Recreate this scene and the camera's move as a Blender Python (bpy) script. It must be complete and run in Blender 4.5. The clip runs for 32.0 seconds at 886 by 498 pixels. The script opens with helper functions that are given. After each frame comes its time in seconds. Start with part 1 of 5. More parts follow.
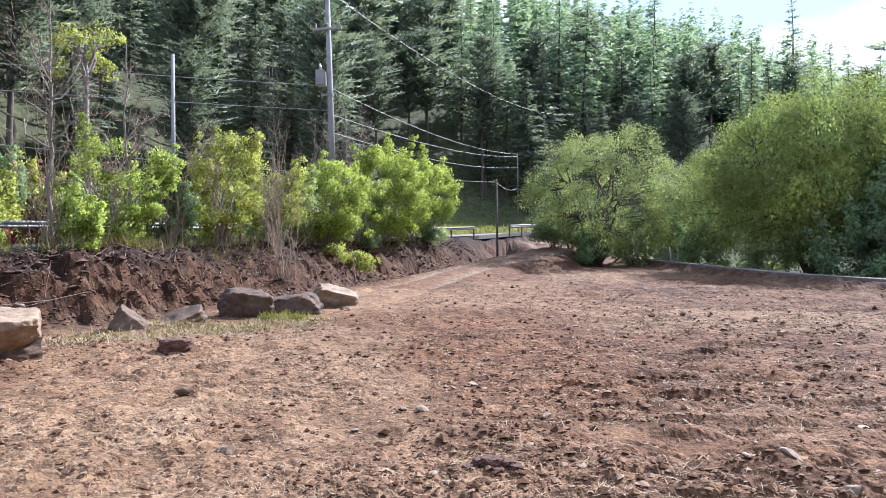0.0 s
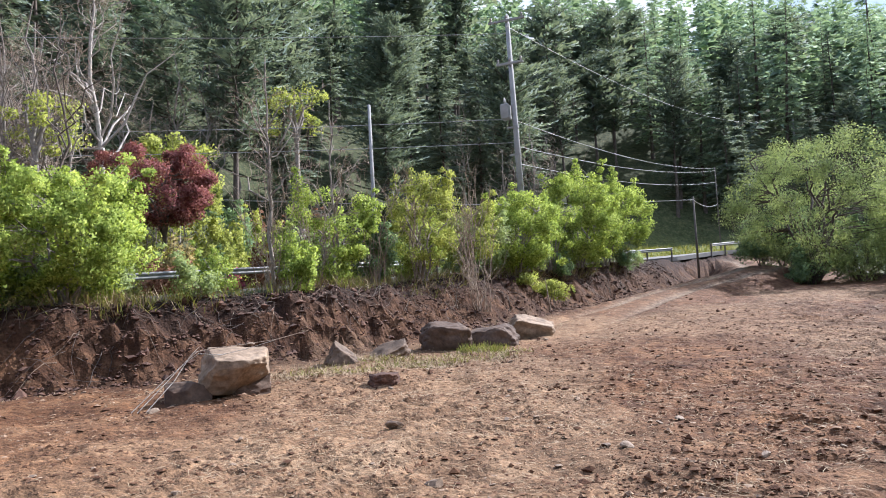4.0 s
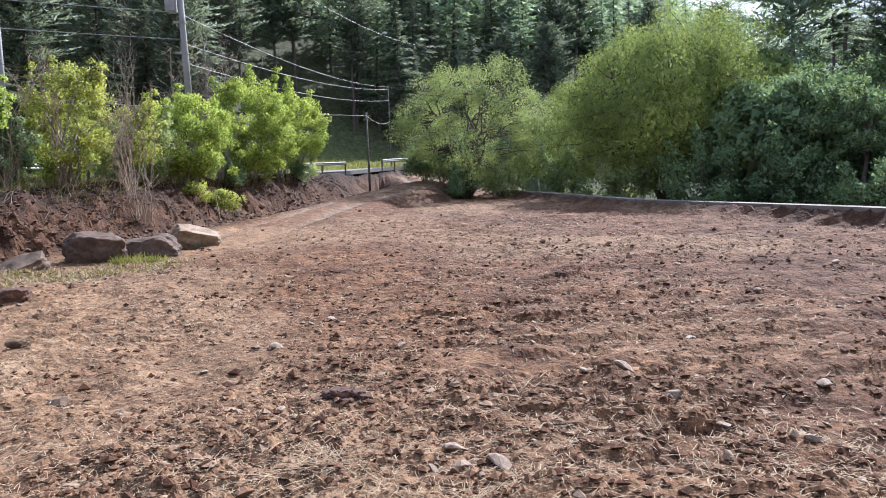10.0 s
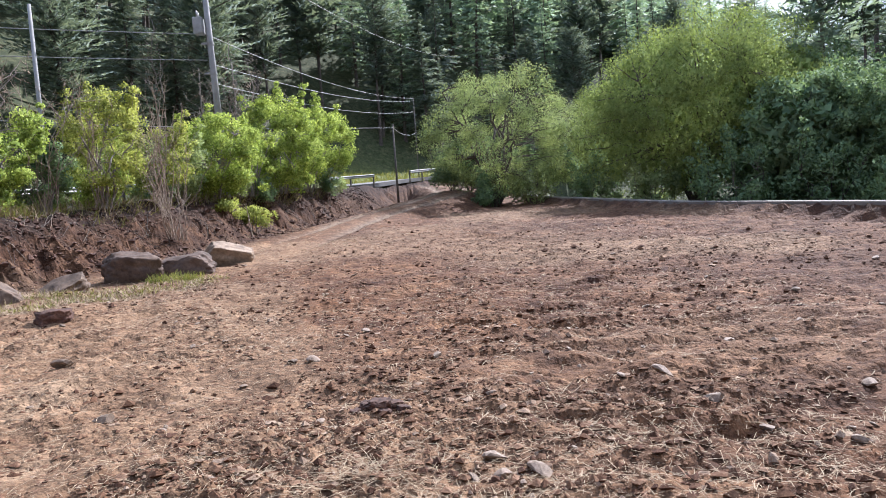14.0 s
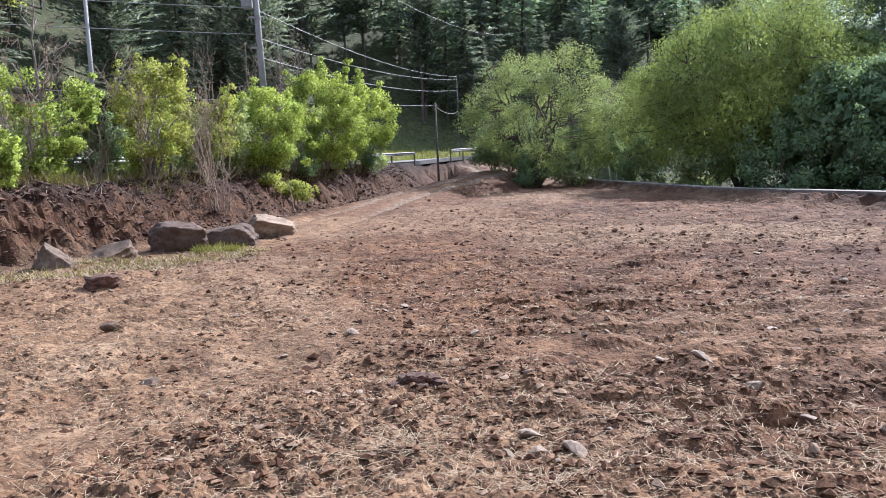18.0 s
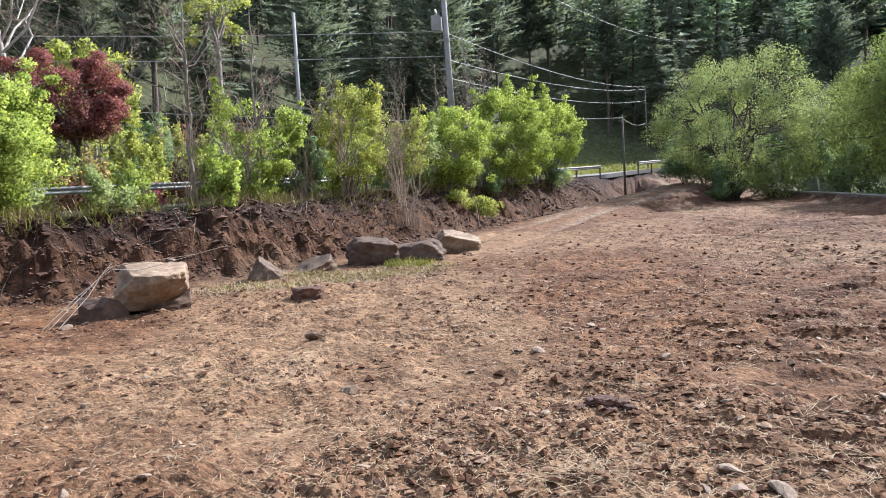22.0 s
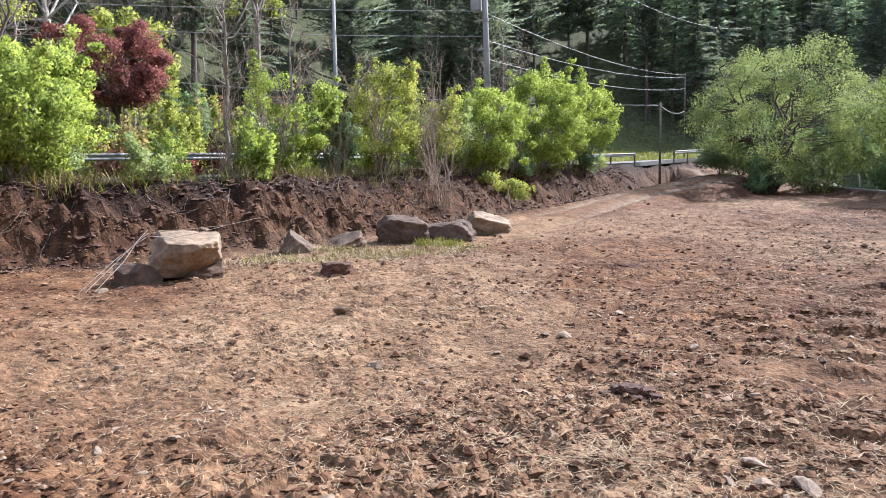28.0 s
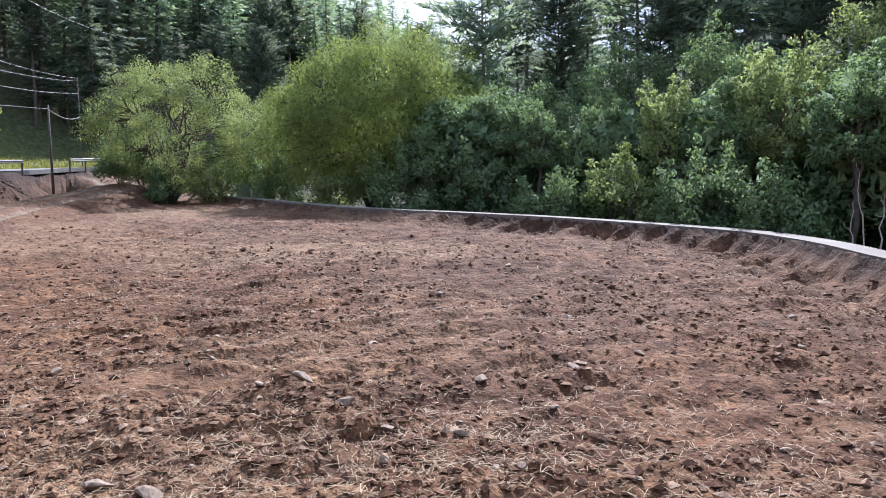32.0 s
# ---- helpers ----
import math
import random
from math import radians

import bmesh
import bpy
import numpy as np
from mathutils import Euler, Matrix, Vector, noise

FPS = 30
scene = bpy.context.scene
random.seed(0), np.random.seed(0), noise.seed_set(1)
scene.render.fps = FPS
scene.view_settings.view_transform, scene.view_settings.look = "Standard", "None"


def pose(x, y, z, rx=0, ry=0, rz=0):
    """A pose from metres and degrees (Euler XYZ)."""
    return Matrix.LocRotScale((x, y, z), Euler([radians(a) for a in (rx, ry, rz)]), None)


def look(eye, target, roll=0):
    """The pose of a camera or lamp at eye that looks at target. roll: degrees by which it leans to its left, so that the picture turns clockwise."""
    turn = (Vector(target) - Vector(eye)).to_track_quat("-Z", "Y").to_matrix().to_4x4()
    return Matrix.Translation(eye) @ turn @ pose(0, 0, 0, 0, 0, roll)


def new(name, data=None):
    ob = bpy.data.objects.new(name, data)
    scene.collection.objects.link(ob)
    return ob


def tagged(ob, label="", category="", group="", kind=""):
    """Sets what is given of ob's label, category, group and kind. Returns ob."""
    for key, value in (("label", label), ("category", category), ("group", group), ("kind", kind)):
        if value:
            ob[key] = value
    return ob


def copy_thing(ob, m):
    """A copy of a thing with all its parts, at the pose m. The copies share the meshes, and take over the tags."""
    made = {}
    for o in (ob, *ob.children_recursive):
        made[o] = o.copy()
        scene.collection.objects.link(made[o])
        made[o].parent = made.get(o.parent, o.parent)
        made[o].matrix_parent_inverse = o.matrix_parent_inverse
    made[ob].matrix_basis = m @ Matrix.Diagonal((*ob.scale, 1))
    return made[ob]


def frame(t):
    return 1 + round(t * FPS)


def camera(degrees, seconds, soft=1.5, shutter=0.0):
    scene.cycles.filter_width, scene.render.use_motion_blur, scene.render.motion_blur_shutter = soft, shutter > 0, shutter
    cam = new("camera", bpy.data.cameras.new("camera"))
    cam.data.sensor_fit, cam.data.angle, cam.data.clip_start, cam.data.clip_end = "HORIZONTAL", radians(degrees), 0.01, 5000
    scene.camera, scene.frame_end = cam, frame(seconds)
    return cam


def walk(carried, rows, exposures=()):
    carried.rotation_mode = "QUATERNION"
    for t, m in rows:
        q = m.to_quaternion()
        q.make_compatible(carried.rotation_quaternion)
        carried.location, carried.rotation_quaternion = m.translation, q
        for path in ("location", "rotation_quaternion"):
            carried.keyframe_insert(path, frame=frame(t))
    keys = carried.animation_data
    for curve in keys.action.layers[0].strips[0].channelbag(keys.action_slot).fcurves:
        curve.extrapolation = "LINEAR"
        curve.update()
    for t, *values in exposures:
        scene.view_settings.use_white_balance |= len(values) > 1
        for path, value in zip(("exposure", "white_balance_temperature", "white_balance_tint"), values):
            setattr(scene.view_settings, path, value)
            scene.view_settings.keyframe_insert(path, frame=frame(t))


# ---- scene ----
cam = camera(63.0, 32.0, soft=1.0)
PATH = [
    (0, (0.018, -0.118, 1.586), (-0.129, 1.876, 1.621), -0.7),
    (0.5, (0.002, -0.133, 1.591), (-0.228, 1.853, 1.627), -1.0),
    (1, (-0.029, -0.14, 1.595), (-0.335, 1.836, 1.62), -1.2),
    (1.5, (-0.014, -0.152, 1.592), (-0.388, 1.813, 1.601), -1.2),
    (2, (0.074, -0.153, 1.6), (-0.379, 1.796, 1.602), -1.7),
    (2.5, (0.088, -0.167, 1.614), (-0.438, 1.762, 1.627), -2.4),
    (4.5, (0.007, -0.199, 1.663), (-0.726, 1.655, 1.821), -2.8),
    (5, (-0.007, -0.217, 1.654), (-0.857, 1.586, 1.823), -2.4),
    (5.5, (-0.043, -0.206, 1.64), (-1.028, 1.526, 1.809), -2.4),
    (6, (-0.066, -0.194, 1.634), (-1.11, 1.505, 1.792), -2.0),
    (6.5, (-0.042, -0.228, 1.642), (-1.03, 1.505, 1.781), -1.0),
    (7, (-0.01, -0.239, 1.646), (-0.889, 1.553, 1.769), -0.3),
    (7.5, (0.002, -0.217, 1.638), (-0.697, 1.655, 1.73), -0.0),
    (8, (0.03, -0.166, 1.595), (-0.428, 1.781, 1.621), 0.1),
    (8.5, (0.076, -0.14, 1.564), (-0.157, 1.845, 1.507), 0.2),
    (9, (0.189, -0.12, 1.556), (0.125, 1.876, 1.453), -0.7),
    (9.5, (0.268, -0.081, 1.552), (0.35, 1.912, 1.416), -1.7),
    (10, (0.272, -0.055, 1.546), (0.456, 1.93, 1.394), -2.3),
    (10.5, (0.27, -0.068, 1.554), (0.472, 1.916, 1.398), -2.8),
    (11, (0.252, -0.095, 1.554), (0.449, 1.889, 1.393), -3.1),
    (11.5, (0.248, -0.093, 1.55), (0.457, 1.89, 1.392), -3.0),
    (12, (0.252, -0.104, 1.552), (0.482, 1.877, 1.403), -2.9),
    (12.5, (0.252, -0.094, 1.554), (0.495, 1.886, 1.412), -2.9),
    (13, (0.249, -0.088, 1.549), (0.488, 1.892, 1.409), -3.0),
    (13.5, (0.25, -0.089, 1.551), (0.446, 1.897, 1.419), -3.5),
    (14, (0.247, -0.078, 1.55), (0.351, 1.915, 1.428), -4.3),
    (14.5, (0.23, -0.09, 1.553), (0.244, 1.906, 1.432), -4.6),
    (16.5, (0.228, -0.099, 1.548), (0.242, 1.894, 1.376), -3.0),
    (17, (0.217, -0.103, 1.549), (0.227, 1.889, 1.377), -2.9),
    (17.5, (0.213, -0.105, 1.544), (0.226, 1.888, 1.376), -2.8),
    (18, (0.22, -0.096, 1.537), (0.216, 1.897, 1.365), -2.7),
    (18.5, (0.252, -0.084, 1.536), (0.191, 1.908, 1.359), -2.8),
    (19, (0.272, -0.09, 1.547), (0.148, 1.899, 1.374), -3.4),
    (19.5, (0.246, -0.103, 1.554), (0.078, 1.884, 1.406), -3.5),
    (20, (0.241, -0.11, 1.562), (0.055, 1.878, 1.437), -3.5),
    (20.5, (0.252, -0.096, 1.558), (0.055, 1.891, 1.442), -3.3),
    (21, (0.241, -0.09, 1.559), (0.0, 1.892, 1.447), -3.1),
    (21.5, (0.223, -0.097, 1.566), (-0.139, 1.867, 1.459), -3.2),
    (22, (0.186, -0.102, 1.575), (-0.314, 1.832, 1.468), -3.2),
    (22.5, (0.171, -0.112, 1.568), (-0.401, 1.801, 1.452), -3.0),
    (23, (0.175, -0.12, 1.566), (-0.396, 1.792, 1.431), -2.5),
    (23.5, (0.179, -0.101, 1.56), (-0.331, 1.829, 1.426), -2.1),
    (24, (0.191, -0.072, 1.575), (-0.208, 1.884, 1.465), -1.8),
    (24.5, (0.198, -0.015, 1.593), (-0.158, 1.951, 1.509), -1.9),
    (25, (0.18, -0.072, 1.592), (-0.261, 1.877, 1.507), -1.4),
    (25.5, (0.148, -0.098, 1.573), (-0.396, 1.823, 1.455), -0.5),
    (26, (0.142, -0.099, 1.556), (-0.444, 1.807, 1.411), 0.2),
    (26.5, (0.153, -0.121, 1.571), (-0.43, 1.786, 1.418), -0.2),
    (28.5, (0.171, -0.119, 1.565), (-0.405, 1.79, 1.407), -0.9),
    (29, (0.167, -0.121, 1.559), (-0.361, 1.801, 1.395), -0.2),
    (29.5, (0.167, -0.107, 1.544), (-0.195, 1.854, 1.389), 0.9),
    (30, (0.225, -0.092, 1.552), (0.142, 1.901, 1.417), 1.4),
    (30.5, (0.393, -0.067, 1.569), (0.652, 1.913, 1.444), 0.7),
    (31, (0.473, -0.036, 1.551), (1.042, 1.877, 1.41), 0.3),
    (31.5, (0.496, -0.051, 1.54), (1.292, 1.777, 1.391), -0.1),
    (32, (0.625, -0.069, 1.56), (1.542, 1.701, 1.401), -1.3),
]
EXPOSURES = [(0, 1.34, 5610, 17), (2, 1.11, 5810, 16), (4.9, 1.18, 5760, 14), (6, 1.28, 6210, 11), (7, 1.36, 6060, 12), (8, 1.16, 5860, 16), (12, 1.19, 5660, 17), (18, 1.14, 5660, 17), (21, 1.21, 5710, 16), (22, 1.18, 5910, 14), (23, 1.31, 5960, 14), (26, 1.28, 5860, 15), (29, 1.31, 5810, 16), (30, 1.31, 5710, 17), (31, 1.01, 5610, 18), (32, 1.11, 5610, 18)]
walk(cam, [(t, look(e, a, r)) for t, e, a, r in PATH], EXPOSURES)

# ---- world and sun ----
SUN_AZ, SUN_EL = 40.0, 41.0          # degrees clockwise from +y, and above the horizon
world = bpy.data.worlds.new("sky")
scene.world = world
world.use_nodes = True
wn, wl = world.node_tree.nodes, world.node_tree.links
wn.clear()
sky = wn.new("ShaderNodeTexSky")
sky.sky_type, sky.sun_disc = "NISHITA", False
sky.sun_elevation, sky.sun_rotation = radians(SUN_EL), radians(SUN_AZ)
sky.air_density, sky.dust_density = 1.0, 0.7
wtc, wmap, wnoise = wn.new("ShaderNodeTexCoord"), wn.new("ShaderNodeMapping"), wn.new("ShaderNodeTexNoise")
wmap.inputs["Scale"].default_value = (2.2, 2.2, 5.5)
wnoise.inputs["Scale"].default_value, wnoise.inputs["Detail"].default_value = 1.6, 7
wramp = wn.new("ShaderNodeValToRGB")
wramp.color_ramp.elements[0].position, wramp.color_ramp.elements[1].position = 0.42, 0.60
wmix = wn.new("ShaderNodeMix")
wmix.data_type = "RGBA"
wmix.inputs["B"].default_value = (2.9, 2.95, 3.05, 1)
wbg, wout = wn.new("ShaderNodeBackground"), wn.new("ShaderNodeOutputWorld")
wbg.inputs["Strength"].default_value = 0.205
wl.new(wtc.outputs["Generated"], wmap.inputs["Vector"])
wl.new(wmap.outputs["Vector"], wnoise.inputs["Vector"])
wl.new(wnoise.outputs["Fac"], wramp.inputs["Fac"])
wl.new(wramp.outputs["Color"], wmix.inputs["Factor"])
whaze = wn.new("ShaderNodeMix")
whaze.data_type, whaze.blend_type = "RGBA", "DARKEN"
whaze.inputs["Factor"].default_value = 1.0
whaze.inputs["B"].default_value = (1.75, 2.15, 2.85, 1)
wl.new(sky.outputs["Color"], whaze.inputs["A"])
wl.new(whaze.outputs["Result"], wmix.inputs["A"])
wl.new(wmix.outputs["Result"], wbg.inputs["Color"])
wl.new(wbg.outputs["Background"], wout.inputs["Surface"])
sun = new("sun", bpy.data.lights.new("sun", "SUN"))
sun.data.energy, sun.data.angle, sun.data.color = 5.4, radians(0.53), (1.0, 0.96, 0.90)
sun_dir = Vector((math.sin(radians(SUN_AZ)) * math.cos(radians(SUN_EL)), math.cos(radians(SUN_AZ)) * math.cos(radians(SUN_EL)), math.sin(radians(SUN_EL))))
sun.matrix_world = look(sun_dir * 80, (0, 0, 0))


# ---- materials ----
def nodes_of(name):
    m = bpy.data.materials.new(name)
    m.use_nodes = True
    nt = m.node_tree
    return m, nt, nt.nodes, nt.links, nt.nodes["Principled BSDF"]


def noise_node(nt, scale, detail=4.0, rough=0.55, coords="Object"):
    tc, n = nt.nodes.new("ShaderNodeTexCoord"), nt.nodes.new("ShaderNodeTexNoise")
    n.inputs["Scale"].default_value, n.inputs["Detail"].default_value, n.inputs["Roughness"].default_value = scale, detail, rough
    nt.links.new(tc.outputs[coords], n.inputs["Vector"])
    return n


def ramp_node(nt, source, stops):
    r = nt.nodes.new("ShaderNodeValToRGB")
    e = r.color_ramp.elements
    while len(e) < len(stops):
        e.new(0.5)
    for k, (p, c) in enumerate(stops):
        e[k].position, e[k].color = p, (*c, 1)
    nt.links.new(source, r.inputs["Fac"])
    return r


def mix_node(nt, fac, a, b, blend="MIX"):
    m = nt.nodes.new("ShaderNodeMix")
    m.data_type, m.blend_type = "RGBA", blend
    for key, v in (("Factor", fac), ("A", a), ("B", b)):
        sock = [q for q in m.inputs if q.name == key and q.enabled][0]
        if isinstance(v, (int, float)):
            sock.default_value = v
        elif isinstance(v, tuple):
            sock.default_value = (*v, 1)
        else:
            nt.links.new(v, sock)
    return [q for q in m.outputs if q.enabled][0]


def bump_node(nt, source, strength, distance, bsdf):
    b = nt.nodes.new("ShaderNodeBump")
    b.inputs["Strength"].default_value, b.inputs["Distance"].default_value = strength, distance
    nt.links.new(source, b.inputs["Height"])
    nt.links.new(b.outputs["Normal"], bsdf.inputs["Normal"])


def surface(name, stops, scale=3.0, rough=0.85, metal=0.0, bump=0.3, depth=0.01, fine=25.0, speck=0.35):
    """A mottled opaque surface: colours by a broad noise, darkened and lightened by a fine one."""
    m, nt, nn, ll, b = nodes_of(name)
    broad, small = noise_node(nt, scale, 5), noise_node(nt, fine, 5, 0.65)
    ramp = ramp_node(nt, broad.outputs["Fac"], stops)
    grey = ramp_node(nt, small.outputs["Fac"], [(0.3, (1 - speck,) * 3), (0.7, (1 + speck,) * 3)])
    col = mix_node(nt, 1.0, ramp.outputs["Color"], grey.outputs["Color"], "MULTIPLY")
    ll.new(col, b.inputs["Base Color"])
    b.inputs["Roughness"].default_value, b.inputs["Metallic"].default_value = rough, metal
    bump_node(nt, small.outputs["Fac"], bump, depth, b)
    return m


def leaf_material(name, dark, mid, light, glow=0.45, rough=0.75):
    """Leaves: each varies in colour, and lets part of the light through."""
    m, nt, nn, ll, b = nodes_of(name)
    geo = nn.new("ShaderNodeNewGeometry")
    ramp = ramp_node(nt, geo.outputs["Random Per Island"], [(0.0, dark), (0.5, mid), (1.0, light)])
    broad = noise_node(nt, 0.9, 3)
    tone = ramp_node(nt, broad.outputs["Fac"], [(0.3, (0.7, 0.75, 0.7)), (0.7, (1.2, 1.15, 1.0))])
    col = mix_node(nt, 1.0, ramp.outputs["Color"], tone.outputs["Color"], "MULTIPLY")
    ll.new(col, b.inputs["Base Color"])
    b.inputs["Roughness"].default_value = rough
    b.inputs["Specular IOR Level"].default_value = 0.04
    tr, mx = nn.new("ShaderNodeBsdfTranslucent"), nn.new("ShaderNodeMixShader")
    warm = mix_node(nt, 1.0, col, (1.12, 1.12, 0.75), "MULTIPLY")
    ll.new(warm, tr.inputs["Color"])
    mx.inputs["Fac"].default_value = glow
    ll.new(b.outputs["BSDF"], mx.inputs[1])
    ll.new(tr.outputs["BSDF"], mx.inputs[2])
    ll.new(mx.outputs["Shader"], nn["Material Output"].inputs["Surface"])
    return m


def ground_material():
    """Turned red-brown soil, paler where wheels ran, dark on the cut bank, litter and grass above it."""
    m, nt, nn, ll, b = nodes_of("turned_soil")
    big, midn, small = noise_node(nt, 0.35, 4), noise_node(nt, 2.2, 6, 0.65), noise_node(nt, 22.0, 6, 0.7)
    soil = ramp_node(nt, midn.outputs["Fac"], [(0.28, (0.046, 0.018, 0.008)), (0.5, (0.119, 0.059, 0.029)), (0.72, (0.222, 0.130, 0.071))])
    drift = ramp_node(nt, big.outputs["Fac"], [(0.36, (0.70, 0.64, 0.61)), (0.64, (1.20, 1.15, 1.06))])
    c = mix_node(nt, 1.0, soil.outputs["Color"], drift.outputs["Color"], "MULTIPLY")

    def zone(label):
        a = nn.new("ShaderNodeAttribute")
        a.attribute_name = label
        return a.outputs["Fac"]
    dry = ramp_node(nt, midn.outputs["Fac"], [(0.3, (0.152, 0.090, 0.049)), (0.7, (0.272, 0.184, 0.112))])
    grey = ramp_node(nt, midn.outputs["Fac"], [(0.3, (0.058, 0.029, 0.019)), (0.7, (0.135, 0.080, 0.054))])
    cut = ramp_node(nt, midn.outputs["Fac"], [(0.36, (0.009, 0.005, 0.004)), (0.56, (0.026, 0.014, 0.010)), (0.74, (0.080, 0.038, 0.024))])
    wood = ramp_node(nt, midn.outputs["Fac"], [(0.3, (0.028, 0.04, 0.018)), (0.5, (0.055, 0.065, 0.03)), (0.7, (0.10, 0.10, 0.05))])
    c = mix_node(nt, zone("grey"), c, grey.outputs["Color"])
    c = mix_node(nt, zone("dry"), c, dry.outputs["Color"])
    pale = ramp_node(nt, midn.outputs["Fac"], [(0.3, (0.148, 0.105, 0.073)), (0.7, (0.218, 0.167, 0.121))])
    c = mix_node(nt, zone("track"), c, pale.outputs["Color"])
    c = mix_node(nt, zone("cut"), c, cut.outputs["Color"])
    c = mix_node(nt, zone("litter"), c, wood.outputs["Color"])
    lea = ramp_node(nt, midn.outputs["Fac"], [(0.3, (0.10, 0.125, 0.035)), (0.7, (0.20, 0.215, 0.075))])
    c = mix_node(nt, zone("meadow"), c, lea.outputs["Color"])
    # lump-sized dark and light patches: shading of clods put into the soil colour
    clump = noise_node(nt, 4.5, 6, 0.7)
    lump_shade = ramp_node(nt, clump.outputs["Fac"], [(0.36, (0.62, 0.60, 0.58)), (0.5, (1.0, 1.0, 1.0)), (0.66, (1.32, 1.30, 1.28))])
    c = mix_node(nt, 0.85, c, lump_shade.outputs["Color"], "MULTIPLY")
    fine = ramp_node(nt, small.outputs["Fac"], [(0.32, (0.42, 0.42, 0.42)), (0.68, (1.5, 1.48, 1.44))])
    c = mix_node(nt, 1.0, c, fine.outputs["Color"], "MULTIPLY")
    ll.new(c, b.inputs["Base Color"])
    b.inputs["Roughness"].default_value = 0.95
    b.inputs["Specular IOR Level"].default_value = 0.2
    lumps = noise_node(nt, 7.5, 3, 0.6)
    both = nn.new("ShaderNodeMath")
    both.operation = "MULTIPLY_ADD"
    both.inputs[1].default_value = 0.35
    ll.new(small.outputs["Fac"], both.inputs[0])
    ll.new(lumps.outputs["Fac"], both.inputs[2])
    bump_node(nt, both.outputs["Value"], 0.8, 0.07, b)
    return m


def clod_material():
    m, nt, nn, ll, b = nodes_of("clod_soil")
    geo, small = nn.new("ShaderNodeNewGeometry"), noise_node(nt, 60.0, 4, 0.7)
    ramp = ramp_node(nt, geo.outputs["Random Per Island"], [(0.0, (0.062, 0.028, 0.015)), (0.5, (0.122, 0.062, 0.033)), (0.9, (0.20, 0.118, 0.070)), (1.0, (0.28, 0.20, 0.138))])
    grey = ramp_node(nt, small.outputs["Fac"], [(0.3, (0.65, 0.65, 0.65)), (0.7, (1.35, 1.35, 1.35))])
    ll.new(mix_node(nt, 1.0, ramp.outputs["Color"], grey.outputs["Color"], "MULTIPLY"), b.inputs["Base Color"])
    b.inputs["Roughness"].default_value = 0.95
    b.inputs["Specular IOR Level"].default_value = 0.2
    bump_node(nt, small.outputs["Fac"], 0.6, 0.01, b)
    return m


